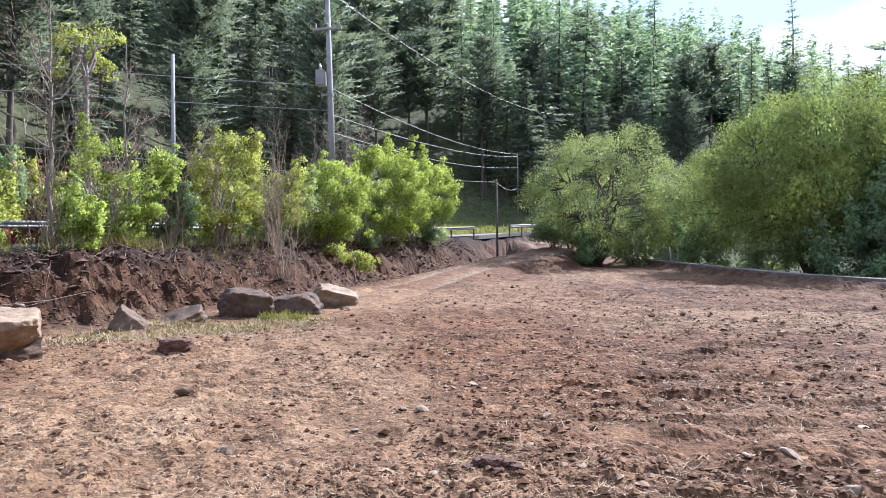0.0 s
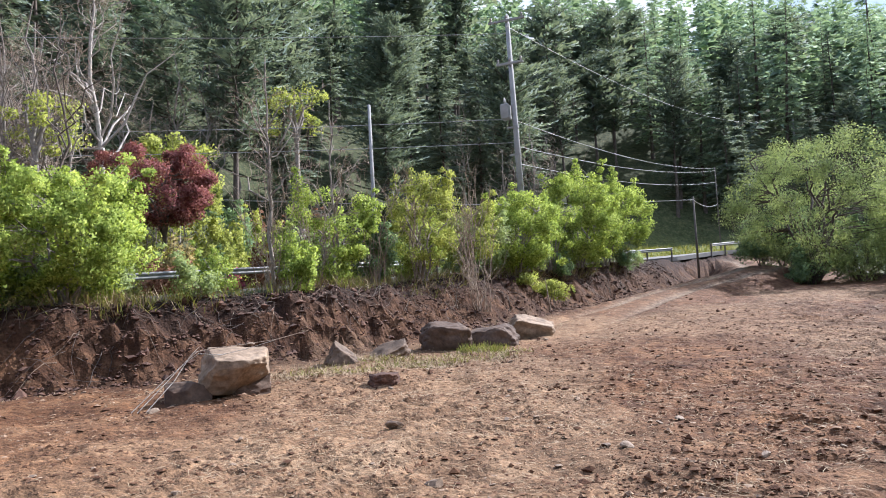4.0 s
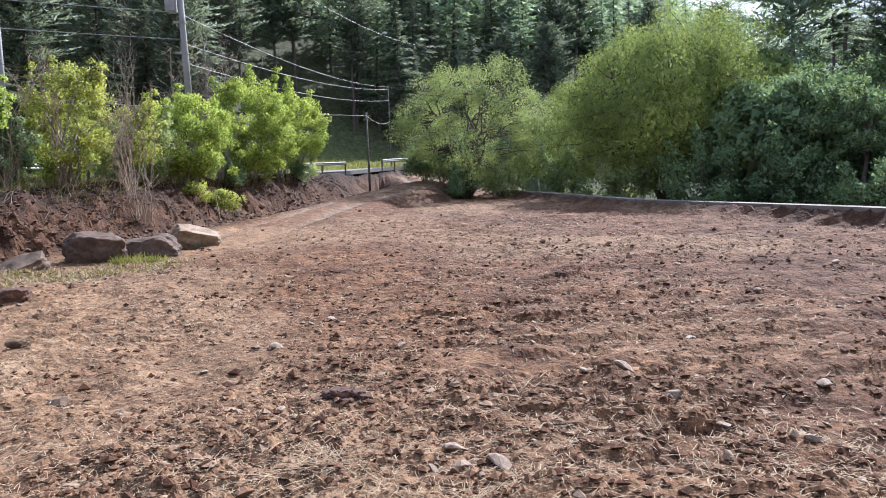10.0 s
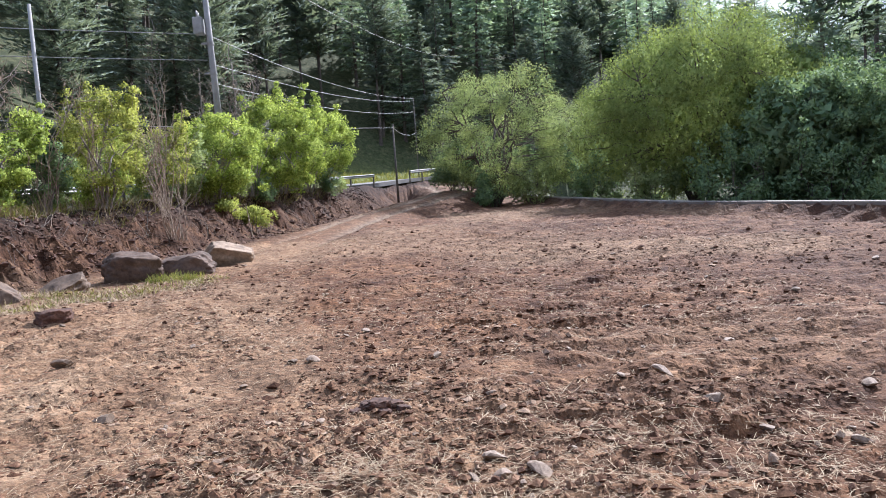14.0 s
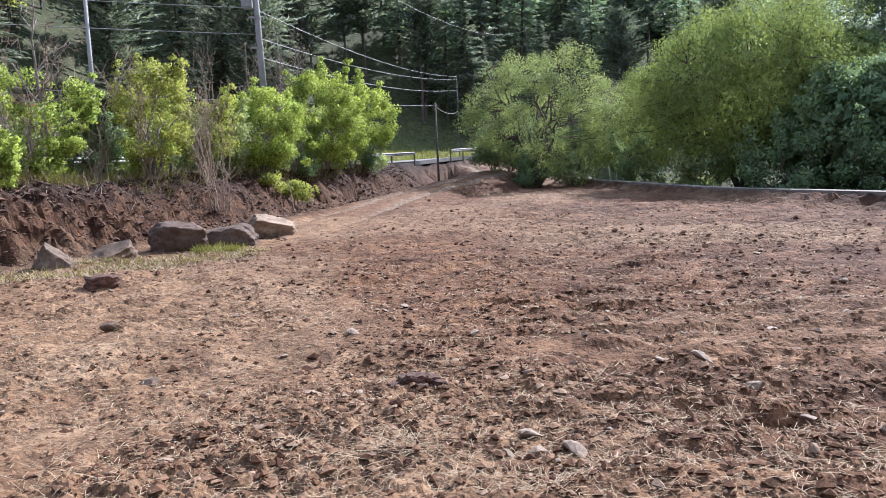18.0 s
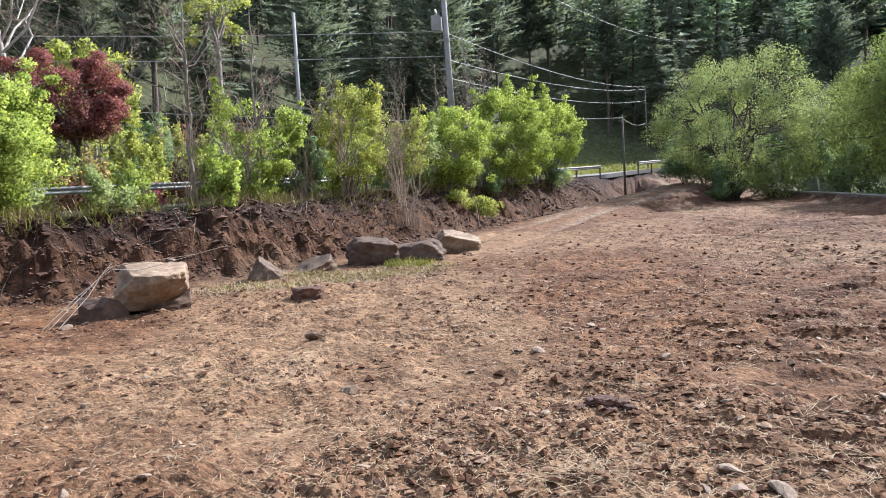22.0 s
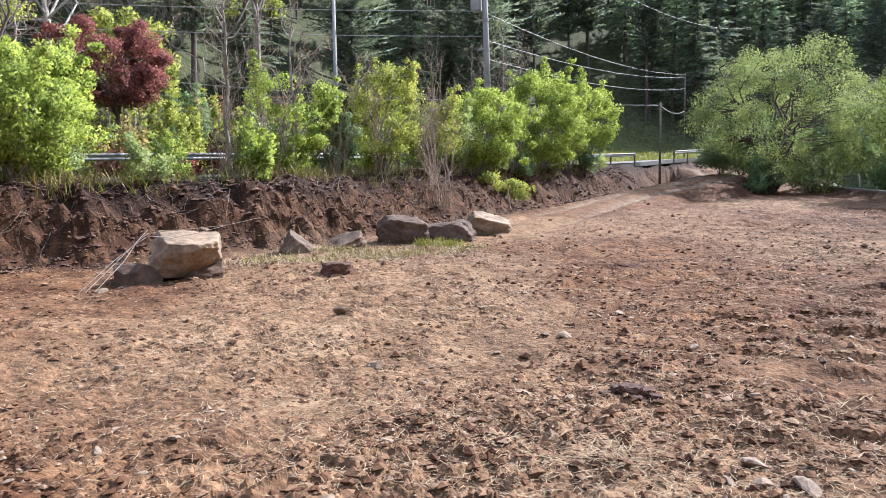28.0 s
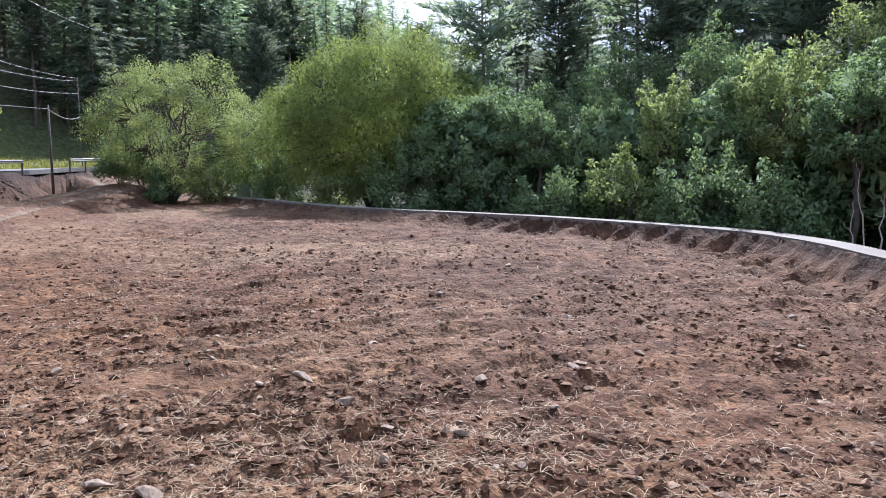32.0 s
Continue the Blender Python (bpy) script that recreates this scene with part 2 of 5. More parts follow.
MAT = {
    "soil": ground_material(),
    "clod": clod_material(),
    "dark_soil": surface("dark_soil", [(0.3, (0.041, 0.021, 0.014)), (0.55, (0.086, 0.042, 0.027)), (0.8, (0.171, 0.088, 0.052))], 3.0, 0.95, fine=30, speck=0.5),
    "stone": surface("field_stone", [(0.3, (0.12, 0.083, 0.055)), (0.55, (0.215, 0.152, 0.103)), (0.8, (0.32, 0.24, 0.17))], 2.5, 0.8, fine=40),
    "tan_rock": surface("tan_rock", [(0.3, (0.108, 0.073, 0.046)), (0.5, (0.215, 0.150, 0.096)), (0.72, (0.323, 0.236, 0.156))], 2.0, 0.85, bump=0.5, depth=0.02, fine=14),
    "brown_rock": surface("brown_rock", [(0.3, (0.040, 0.023, 0.014)), (0.55, (0.080, 0.047, 0.029)), (0.75, (0.15, 0.094, 0.06))], 2.0, 0.85, bump=0.5, depth=0.02, fine=14),
    "rust_rock": surface("rust_rock", [(0.3, (0.058, 0.036, 0.022)), (0.55, (0.105, 0.068, 0.043)), (0.75, (0.18, 0.12, 0.078))], 2.0, 0.85, bump=0.5, depth=0.02, fine=14),
    "concrete": surface("pale_concrete", [(0.35, (0.125, 0.107, 0.088)), (0.65, (0.205, 0.18, 0.152))], 1.2, 0.9, fine=30, speck=0.2),
    "road": surface("road_asphalt", [(0.35, (0.13, 0.125, 0.12)), (0.65, (0.20, 0.192, 0.18))], 0.8, 0.9, fine=40, speck=0.2),
    "steel": surface("galvanised_steel", [(0.3, (0.20, 0.20, 0.19)), (0.7, (0.30, 0.295, 0.28))], 3.0, 0.6, 0.2, 0.05, 0.002, 30, 0.12),
    "dark_wood": surface("weathered_wood", [(0.3, (0.06, 0.05, 0.045)), (0.7, (0.13, 0.11, 0.09))], 4.0, 0.9, fine=40),
    "pole": surface("pole_concrete", [(0.3, (0.21, 0.21, 0.205)), (0.7, (0.31, 0.305, 0.295))], 2.0, 0.85, fine=35, speck=0.15),
    "wire": surface("cable_rubber", [(0.3, (0.20, 0.20, 0.195)), (0.7, (0.27, 0.27, 0.26))], 2.0, 0.5, fine=35, speck=0.1),
    "ceramic": surface("brown_ceramic", [(0.3, (0.25, 0.22, 0.20)), (0.7, (0.5, 0.48, 0.46))], 5.0, 0.3, fine=30, speck=0.1),
    "bark": surface("grey_bark", [(0.3, (0.13, 0.11, 0.09)), (0.7, (0.30, 0.26, 0.22))], 6.0, 0.95, bump=0.6, depth=0.02, fine=40),
    "dark_bark": surface("dark_bark", [(0.3, (0.05, 0.04, 0.033)), (0.7, (0.13, 0.10, 0.08))], 6.0, 0.95, bump=0.6, depth=0.02, fine=40),
    "pale_bark": surface("pale_bark", [(0.3, (0.26, 0.23, 0.20)), (0.7, (0.45, 0.41, 0.36))], 5.0, 0.95, bump=0.4, depth=0.01, fine=40),
    "twig": surface("dry_twig", [(0.3, (0.19, 0.14, 0.10)), (0.7, (0.36, 0.28, 0.21))], 8.0, 0.95, fine=50),
    "straw": surface("dry_straw", [(0.3, (0.22, 0.155, 0.09)), (0.7, (0.40, 0.305, 0.19))], 5.0, 0.9, fine=50),
    "leaf_bright": leaf_material("bright_leaf", (0.160, 0.221, 0.056), (0.308, 0.390, 0.094), (0.513, 0.582, 0.175), 0.45),
    "leaf_yellow": leaf_material("yellow_green_leaf", (0.186, 0.219, 0.061), (0.350, 0.383, 0.101), (0.524, 0.537, 0.196), 0.45),
    # extra blue in this green is haze put into the leaf colour
    "leaf_mid": leaf_material("hazed_green_leaf", (0.140, 0.209, 0.128), (0.194, 0.278, 0.163), (0.270, 0.359, 0.190), 0.40),
    "leaf_willow": leaf_material("willow_leaf", (0.210, 0.264, 0.138), (0.304, 0.369, 0.182), (0.420, 0.484, 0.242), 0.48),
    "leaf_deep": leaf_material("deep_willow_leaf", (0.205, 0.263, 0.099), (0.277, 0.346, 0.130), (0.368, 0.433, 0.161), 0.42),
    "leaf_rust": leaf_material("rusty_leaf", (0.13, 0.06, 0.04), (0.22, 0.11, 0.075), (0.34, 0.20, 0.15), 0.3),
    "leaf_red": leaf_material("red_maple_leaf", (0.15, 0.05, 0.06), (0.25, 0.09, 0.10), (0.40, 0.19, 0.19), 0.4),
    "leaf_pink": leaf_material("pink_blossom", (0.40, 0.05, 0.16), (0.55, 0.10, 0.25), (0.65, 0.22, 0.35), 0.3),
    "leaf_ochre": leaf_material("ochre_leaf", (0.225, 0.171, 0.084), (0.333, 0.270, 0.132), (0.450, 0.378, 0.216)),
    # needle greens shifted towards blue: distance haze put into the base colour
    "needle": leaf_material("hazed_larch_needle", (0.239, 0.333, 0.279), (0.305, 0.405, 0.321), (0.396, 0.488, 0.363), 0.34),
    "needle_dark": leaf_material("hazed_spruce_needle", (0.127, 0.164, 0.157), (0.180, 0.221, 0.198), (0.256, 0.296, 0.243), 0.34),
    "needle_pine": leaf_material("hazed_pine_needle", (0.240, 0.304, 0.299), (0.320, 0.399, 0.380), (0.420, 0.504, 0.437), 0.42),
    "grass": leaf_material("grass_blade", (0.12, 0.14, 0.03), (0.22, 0.23, 0.07), (0.36, 0.31, 0.14), 0.35),
}


# ---- mesh helpers ----
def np_mesh(name, verts, faces, mat, smooth=False):
    verts, faces = np.asarray(verts, np.float32), np.asarray(faces, np.int32)
    me = bpy.data.meshes.new(name)
    k = faces.shape[1]
    me.vertices.add(len(verts))
    me.vertices.foreach_set("co", verts.ravel())
    me.loops.add(faces.size)
    me.loops.foreach_set("vertex_index", faces.ravel())
    me.polygons.add(len(faces))
    me.polygons.foreach_set("loop_start", np.arange(len(faces), dtype=np.int32) * k)
    me.polygons.foreach_set("use_smooth", np.full(len(faces), smooth))
    me.update(calc_edges=True)
    me.materials.append(mat)
    return me


def part_mesh(name, me, parent, label=""):
    ob = new(name, me)
    ob.parent = parent
    return tagged(ob, label)


def part(name, bm, mat, parent, label="", smooth=False):
    me = bpy.data.meshes.new(name)
    for f in bm.faces:
        f.smooth = smooth
    bm.to_mesh(me)
    bm.free()
    me.materials.append(mat)
    return part_mesh(name, me, parent, label)


def empty(name, x, y, z, label, category, group="", kind=""):
    ob = new(name)
    ob.location = (x, y, z)
    return tagged(ob, label, category, group, kind)


def add_box(bm, cx, cy, cz, sx, sy, sz, bevel=0.0):
    r = bmesh.ops.create_cube(bm, size=1.0, matrix=Matrix.Translation((cx, cy, cz)) @ Matrix.Diagonal((sx, sy, sz, 1)))
    if bevel:
        es = list({e for v in r["verts"] for e in v.link_edges})
        bmesh.ops.bevel(bm, geom=es, offset=bevel, segments=1, affect="EDGES")


def add_cone(bm, p, q, r0, r1, sides=12):
    p, q = Vector(p), Vector(q)
    m = Matrix.Translation((p + q) / 2) @ (q - p).to_track_quat("Z", "Y").to_matrix().to_4x4()
    bmesh.ops.create_cone(bm, cap_ends=True, segments=sides, radius1=r0, radius2=r1, depth=(q - p).length, matrix=m)


def tubes(paths, sides=5):
    """Vertices and quads of tapered tubes: each path is (points, first radius, last radius)."""
    vs, fs, n = [], [], 0
    ang = np.arange(sides) * 2 * np.pi / sides
    ca, sa = np.cos(ang)[:, None], np.sin(ang)[:, None]
    for pts, r0, r1 in paths:
        pts = np.asarray(pts, float)
        k = len(pts)
        tan = np.gradient(pts, axis=0)
        tan /= np.linalg.norm(tan, axis=1)[:, None] + 1e-9
        ref = np.array([1.0, 0, 0]) if abs(tan[0, 0]) < 0.8 else np.array([0, 1.0, 0])
        rad = np.linspace(r0, r1, k)
        for i in range(k):
            u = np.cross(tan[i], ref)
            u /= np.linalg.norm(u) + 1e-9
            w = np.cross(tan[i], u)
            vs.append(pts[i] + rad[i] * (ca * u + sa * w))
        a = np.arange(sides)
        b = (a + 1) % sides
        for i in range(k - 1):
            o = n + i * sides
            fs.append(np.stack([o + a, o + b, o + sides + b, o + sides + a], 1))
        n += k * sides
    return np.concatenate(vs), np.concatenate(fs)


def leaf_mesh(name, v, f, heart, hub, mat, rng, up=0.25):
    """Leaves that are shaded together as a clump: their normals lean away from the clump's heart and the crown's hub."""
    v, f = np.asarray(v, np.float32), np.asarray(f, np.int32)
    c = v[f].mean(1)
    n = c - heart
    n /= np.linalg.norm(n, axis=1)[:, None] + 1e-6
    m = c - hub
    m /= np.linalg.norm(m, axis=1)[:, None] + 1e-6
    n = n * 0.75 + m * 0.6 + rng.normal(size=n.shape) * 0.30 + np.array([0, 0, up])
    n /= np.linalg.norm(n, axis=1)[:, None] + 1e-6
    face = np.cross(v[f[:, 1]] - v[f[:, 0]], v[f[:, 2]] - v[f[:, 0]])
    turn = (face * n).sum(1) < 0
    f = np.where(turn[:, None], f[:, ::-1], f)
    me = np_mesh(name, v, f, mat, True)
    at = me.attributes.new("custom_normal", "FLOAT_VECTOR", "POINT")
    per = np.zeros((len(v), 3), np.float32)
    for k in range(f.shape[1]):
        per[f[:, k]] = n
    at.data.foreach_set("vector", per.ravel())
    me.update()
    return me


def cards(centres, size, rng, aspect=0.5, axis=None, spread=1.0, tri=False):
    """A rhombic or three-cornered leaf at every centre; axis leans the leaves' length that way."""
    n = len(centres)
    t = rng.normal(size=(n, 3)) * spread
    if axis is not None:
        t = t + axis
    t /= np.linalg.norm(t, axis=1)[:, None] + 1e-9
    b = np.cross(t, rng.normal(size=(n, 3)))
    b /= np.linalg.norm(b, axis=1)[:, None] + 1e-9
    s = (size * rng.uniform(0.6, 1.4, n))[:, None]
    c = np.asarray(centres)
    if tri:
        v = np.stack([c - t * s + b * s * aspect, c - t * s - b * s * aspect, c + t * s], 1).reshape(-1, 3)
        return v, np.arange(3 * n).reshape(-1, 3)
    v = np.stack([c - t * s, c + b * s * aspect, c + t * s, c - b * s * aspect], 1).reshape(-1, 3)
    return v, np.arange(4 * n).reshape(-1, 4)


# ---- lie of the land ----
def lattice(ix, iy, seed):
    h = (ix * 374761393 + iy * 668265263 + seed * 974634777) & 0xFFFFFFFF
    h = ((h ^ (h >> 13)) * 1274126177) & 0xFFFFFFFF
    return ((h ^ (h >> 16)) & 0xFFFF) / 65535.0


def grain(x, y, scale, seed=0):
    x, y = np.asarray(x) * scale, np.asarray(y) * scale
    ix, iy = np.floor(x).astype(np.int64), np.floor(y).astype(np.int64)
    fx, fy = x - ix, y - iy
    fx, fy = fx * fx * (3 - 2 * fx), fy * fy * (3 - 2 * fy)
    a, b = lattice(ix, iy, seed), lattice(ix + 1, iy, seed)
    c, d = lattice(ix, iy + 1, seed), lattice(ix + 1, iy + 1, seed)
    return (a + (b - a) * fx) * (1 - fy) + (c + (d - c) * fx) * fy - 0.5


def step(a, b, v):
    t = np.clip((v - a) / (b - a), 0, 1)
    return t * t * (3 - 2 * t)


def along(x, y, line):
    """Signed distance from a line of points (positive on its left), the nearest point's third value and its run."""
    best = np.full(np.shape(x), 1e18)
    side, val, run = np.zeros(np.shape(x)), np.zeros(np.shape(x)), np.zeros(np.shape(x))
    s0 = 0.0
    for p, q in zip(line[:-1], line[1:]):
        dx, dy = q[0] - p[0], q[1] - p[1]
        ln = math.hypot(dx, dy)
        t = np.clip(((x - p[0]) * dx + (y - p[1]) * dy) / ln ** 2, 0, 1)
        ex, ey = x - p[0] - t * dx, y - p[1] - t * dy
        d2 = ex * ex + ey * ey
        near = d2 < best
        best = np.where(near, d2, best)
        side = np.where(near, np.sign(dx * ey - dy * ex), side)
        val = np.where(near, p[2] + t * (q[2] - p[2]), val)
        run = np.where(near, s0 + t * ln, run)
        s0 += ln
    return side * np.sqrt(best), val, run


def bend(line, n=6):
    """A smoother line through the same points."""
    pts = np.array(line, float)
    ext = np.vstack([2 * pts[0] - pts[1], pts, 2 * pts[-1] - pts[-2]])
    out = []
    for i in range(1, len(ext) - 2):
        p0, p1, p2, p3 = ext[i - 1:i + 3]
        for t in np.arange(n) / n:
            out.append(0.5 * (2 * p1 + (p2 - p0) * t + (2 * p0 - 5 * p1 + 4 * p2 - p3) * t * t + (3 * p1 - p0 - 3 * p2 + p3) * t ** 3))
    return [tuple(q) for q in out] + [tuple(pts[-1])]


FOOT = [(-60, -12, 0), (-30, 0.5, 0), (-20, 4.4, 0), (-14.2, 6.8, 0), (-11.6, 8.4, 0), (-9.7, 10.6, 0), (-7.9, 13.5, 0), (-7.0, 16.7, 0), (-5.9, 20.6, 0),
        (-4.8, 25.6, 0), (-3.3, 31, 0), (-2.0, 36, 0), (-0.6, 40.5, 0), (1.0, 47, 0), (4.5, 54, 0), (18, 60, 0), (50, 66, 0), (120, 75, 0)]
RAIL = bend([(-60, -6, 1.5), (-34, 3.4, 1.6), (-20.5, 7.4, 1.75), (-15.4, 10.0, 1.85), (-11.8, 14.8, 2.05), (-9.4, 23, 2.35), (-6.2, 33.3, 2.8), (-3.8, 41.7, 3.02),
             (-0.7, 45.9, 3.22), (2.1, 51.8, 3.6), (7, 58, 3.9), (20, 64, 4.3), (50, 70, 5.5), (120, 80, 8)], 4)
STRIP = bend([(9.0, -12, 0.1), (9.6, 0, 0.1), (11.0, 4.2, 0.2), (12.5, 7.06, 0.26), (13.5, 8.7, 0.32), (14.3, 10.2, 0.36), (14.7, 12.0, 0.43), (14.4, 14.9, 0.54), (13.55, 18.2, 0.68),
              (12.1, 21.6, 0.82), (10.1, 25.2, 0.99), (9.3, 29.2, 1.15), (8.5, 35, 1.38), (7.75, 42, 1.65), (9, 50, 2.2)], 4)
TRACK = bend([(-3.5, 16.0, 0), (-3.3, 20.5, 0.0), (-2.6, 26.0, 0.03), (-1.15, 31.5, 0.24), (0.9, 36, 0.60), (2.9, 39.6, 0.92), (3.0, 43.5, 1.0), (2.2, 50, 1.4)], 4)


def base_z(x, y):
    return -0.012 * np.clip(x, -60, 40) + 0.038 * np.clip(y - 4, 0, 60)


def land(x, y, detail=True):
    """Height of the ground, and how much of each zone lies there."""
    x, y = np.asarray(x, float), np.asarray(y, float)
    df, _, fr = along(x, y, FOOT)
    dr, rz, _ = along(x, y, RAIL)
    ds, sz, _ = along(x, y, STRIP)
    dt, tz, _ = along(x, y, TRACK)
    r = np.hypot(x, y)
    z0 = base_z(x, y)
    # ramp of the wheel track
    hump = tz * (1 - step(0.9, 2.6, np.abs(dt))) * (1 + 0.5 * grain(x, y, 0.9, 47) * step(0.8, 1.6, np.abs(dt)))
    z = z0 + hump
    ruts = np.exp(-((np.abs(dt + 0.5 * grain(x, y, 0.22, 46)) - 0.75) / 0.28) ** 2) * step(15.5, 22, y) * (1 - step(30, 46, y) * 0.4)
    wig = grain(x, y, 0.25, 3) * 1.0
    if detail:
        gap = 0.008 * np.clip(r, 2.4, 60)

        def bit(f, seed):
            return grain(x, y, f, seed) * np.clip(1.3 - f * gap, 0, 1)
        lumpy = 0.55 + 1.1 * np.clip(grain(x, y, 0.9, 15) + 0.6 * grain(x, y, 0.25, 16) + 0.15, -0.3, 0.6)
        rough = 0.10 * grain(x, y, 0.8, 5) + 0.08 * bit(2.3, 6) + lumpy * (0.08 * np.abs(bit(4.5, 7)) + 0.12 * np.maximum(bit(7.0, 17) - 0.14, 0) + 0.12 * np.maximum(bit(11, 8) - 0.18, 0) + 0.05 * bit(11, 18) + 0.055 * bit(18, 9) + 0.05 * bit(27, 10))
        rows = 0.030 * np.sin((x * 0.25 + y * 0.97) * 9 + 3 * grain(x, y, 0.6, 4)) * step(0.5, 3, x)
        scrape = np.exp(-((x - 1.9) / 1.9) ** 2 - ((y - 7.0) / 3.2) ** 2) + 0.45 * step(-0.1, 0.25, grain(x, y, 0.3, 92)) * step(-1, 1.5, x)
        rows = rows - scrape * (0.20 * np.maximum(grain(x + 0.3 * y, y * 4.2, 0.9, 91), 0) + 0.12 * np.maximum(grain(x - 0.2 * y, y * 4.0, 2.1, 93), 0))
        z = z + rough * (1 - 0.75 * np.exp(-(dt / 1.4) ** 2) * step(15.5, 22, y)) + rows - 0.13 * ruts
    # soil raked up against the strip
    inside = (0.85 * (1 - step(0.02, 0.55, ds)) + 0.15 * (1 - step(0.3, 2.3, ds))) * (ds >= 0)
    z = z + inside * (sz - 0.01 - z0) - 0.24 * np.exp(-((ds - 1.0) / 0.8) ** 2) * (1 - step(16, 27, y)) * (ds > 0)
    if detail:
        z = z + np.exp(-((ds - 1.0) / 0.8) ** 2) * step(0.1, 0.5, ds) * (0.22 * bit(1.6, 94) + 0.22 * bit(3.4, 95) + 0.12 * bit(7.5, 96))
    near = (1 - step(0.02, 0.15, ds)) * (ds >= 0)
    z = z * (1 - near) + (sz + 0.015) * near
    # beyond the strip: creek bed, then rising wooded slope
    out = np.maximum(-ds, 0)
    right = ds < 0
    slope_r = -1.3 * step(0.85, 2.9, out) + 0.36 * np.maximum(out - 8, 0)
    slope_r = np.minimum(slope_r, 14 + 0.02 * out)
    z = np.where(right & (y < 58), sz - 0.05 + slope_r + 0.5 * grain(x, y, 0.4, 11) * step(1, 4, out), z)
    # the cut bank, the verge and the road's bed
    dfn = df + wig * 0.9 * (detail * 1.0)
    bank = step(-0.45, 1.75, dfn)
    crest = rz - 0.10
    gul = 0.0
    if detail:
        gul = (0.45 * grain(x, y, 0.9, 21) + 0.40 * bit(2.2, 22) + 0.42 * bit(4.5, 23) + 0.34 * bit(9.0, 24) - 0.55 * np.abs(grain(fr * 2.4 + 1.1 * dfn, dfn * 0.7, 1.0, 97))) * np.sin(np.pi * np.clip(bank, 0, 1)) ** 0.6 + 0.25 * grain(x, y, 0.7, 25) * step(0.5, 1, bank)
    left = df > -1.1
    zl = z * (1 - bank) + crest * bank + gul
    # behind the road: garden terrace and then the hill
    back = np.maximum(dr - 6.2, 0)
    az = np.degrees(np.arctan2(x, np.maximum(y, 1e-3)))
    az = np.where(y > 0, az, np.sign(x) * 90)
    cap = np.interp(az, [-90, -10, 0, 9, 16, 22, 27, 60], [75, 72, 64, 46, 40, 32, 24, 14])
    hill = 0.12 * np.minimum(back, 9) + 0.78 * np.maximum(back - 9, 0)
    hill = cap * (1 - np.exp(-hill / cap * 1.25)) + 2.0 * grain(x, y, 0.06, 31) * step(10, 40, back)
    # the skyline falls towards the valley's mouth
    roof = r * np.tan(np.radians(np.interp(az, [3, 6, 9, 16, 22, 27, 33, 60], [60, 30, 20, 16.8, 14.4, 12.2, 10.8, 9]))) - 11.5 - rz
    hill = np.where(r > 55, np.minimum(hill, np.maximum(roof, 1.5 + 0.02 * back)), hill)
    road_bed = np.where((dr > -0.3) & (dr < 6.2), -0.14, 0.0)
    zl = zl + np.where(dr > -0.3, hill, 0) + road_bed
    z = np.where(left, zl, z)
    # the land behind the camera closes the valley
    south = np.maximum(-y - 25, 0)
    z = z + np.minimum(0.35 * south, 30) * (y < -25)
    plot = (~(df > 0)) & (~right)
    flat = step(0.1, 1.2, -df) * step(0, 0.6, ds)
    gz = step(0.5, 8.5, x + 0.35 * (y - 8) + 6 * grain(x, y, 0.18, 41)) * plot
    dryband = np.exp(-(dt / 1.2) ** 2) * 0.1
    pale = 0.70 * np.exp(-(((x + 4.4) / 3.0) ** 2 + ((y - 5.4) / 2.0) ** 2)) + 0.45 * np.exp(-(((x + 2.7) / 0.9) ** 2 + ((y - 10) / 4.0) ** 2)) + 0.5 * np.exp(-(((x + 2.0 + 0.2 * (y - 5)) / 1.3) ** 2 + ((y - 5.6) / 2.2) ** 2))
    dry2 = step(0.05, 0.3, grain(x, y, 0.28, 42) + 0.25 * np.exp(-((x + 3.0 + 0.1 * y) / 2.6) ** 2)) * 0.6
    meadow = np.exp(-(((x - 1.5) / 9.0) ** 2 + ((y - 60) / 8.0) ** 2)) * (dr > 5.8)
    zones = {
        "meadow": np.clip(meadow * 2.2, 0, 1),
        "track": np.clip(np.exp(-((np.abs(dt + 0.5 * grain(x, y, 0.22, 46)) - 0.75) / 0.24) ** 2) * 1.0 + 0.06 * np.exp(-(dt / 1.3) ** 2), 0, 1) * (df < 0.3) * step(20, 29, y) * step(-0.35, 0.1, grain(x, y, 0.9, 44) + 0.3),
        "grey": np.clip(gz, 0, 1) * 0.42,
        "dry": np.clip(np.maximum(np.maximum(dryband, dry2), pale * (0.8 + 0.8 * grain(x, y, 1.3, 45))), 0, 1) * plot,
        # berm below the strip: bank's dark colour laid on in place of shade
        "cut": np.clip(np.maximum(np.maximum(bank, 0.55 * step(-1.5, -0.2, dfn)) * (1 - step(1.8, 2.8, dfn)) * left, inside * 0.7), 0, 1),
        "litter": np.clip(np.maximum(step(1.9, 2.7, dfn) * left, right * step(0.4, 1.5, out)), 0, 1),
    }
    return z, zones


def ground_at(x, y):
    return float(land(np.array([x]), np.array([y]), False)[0][0])


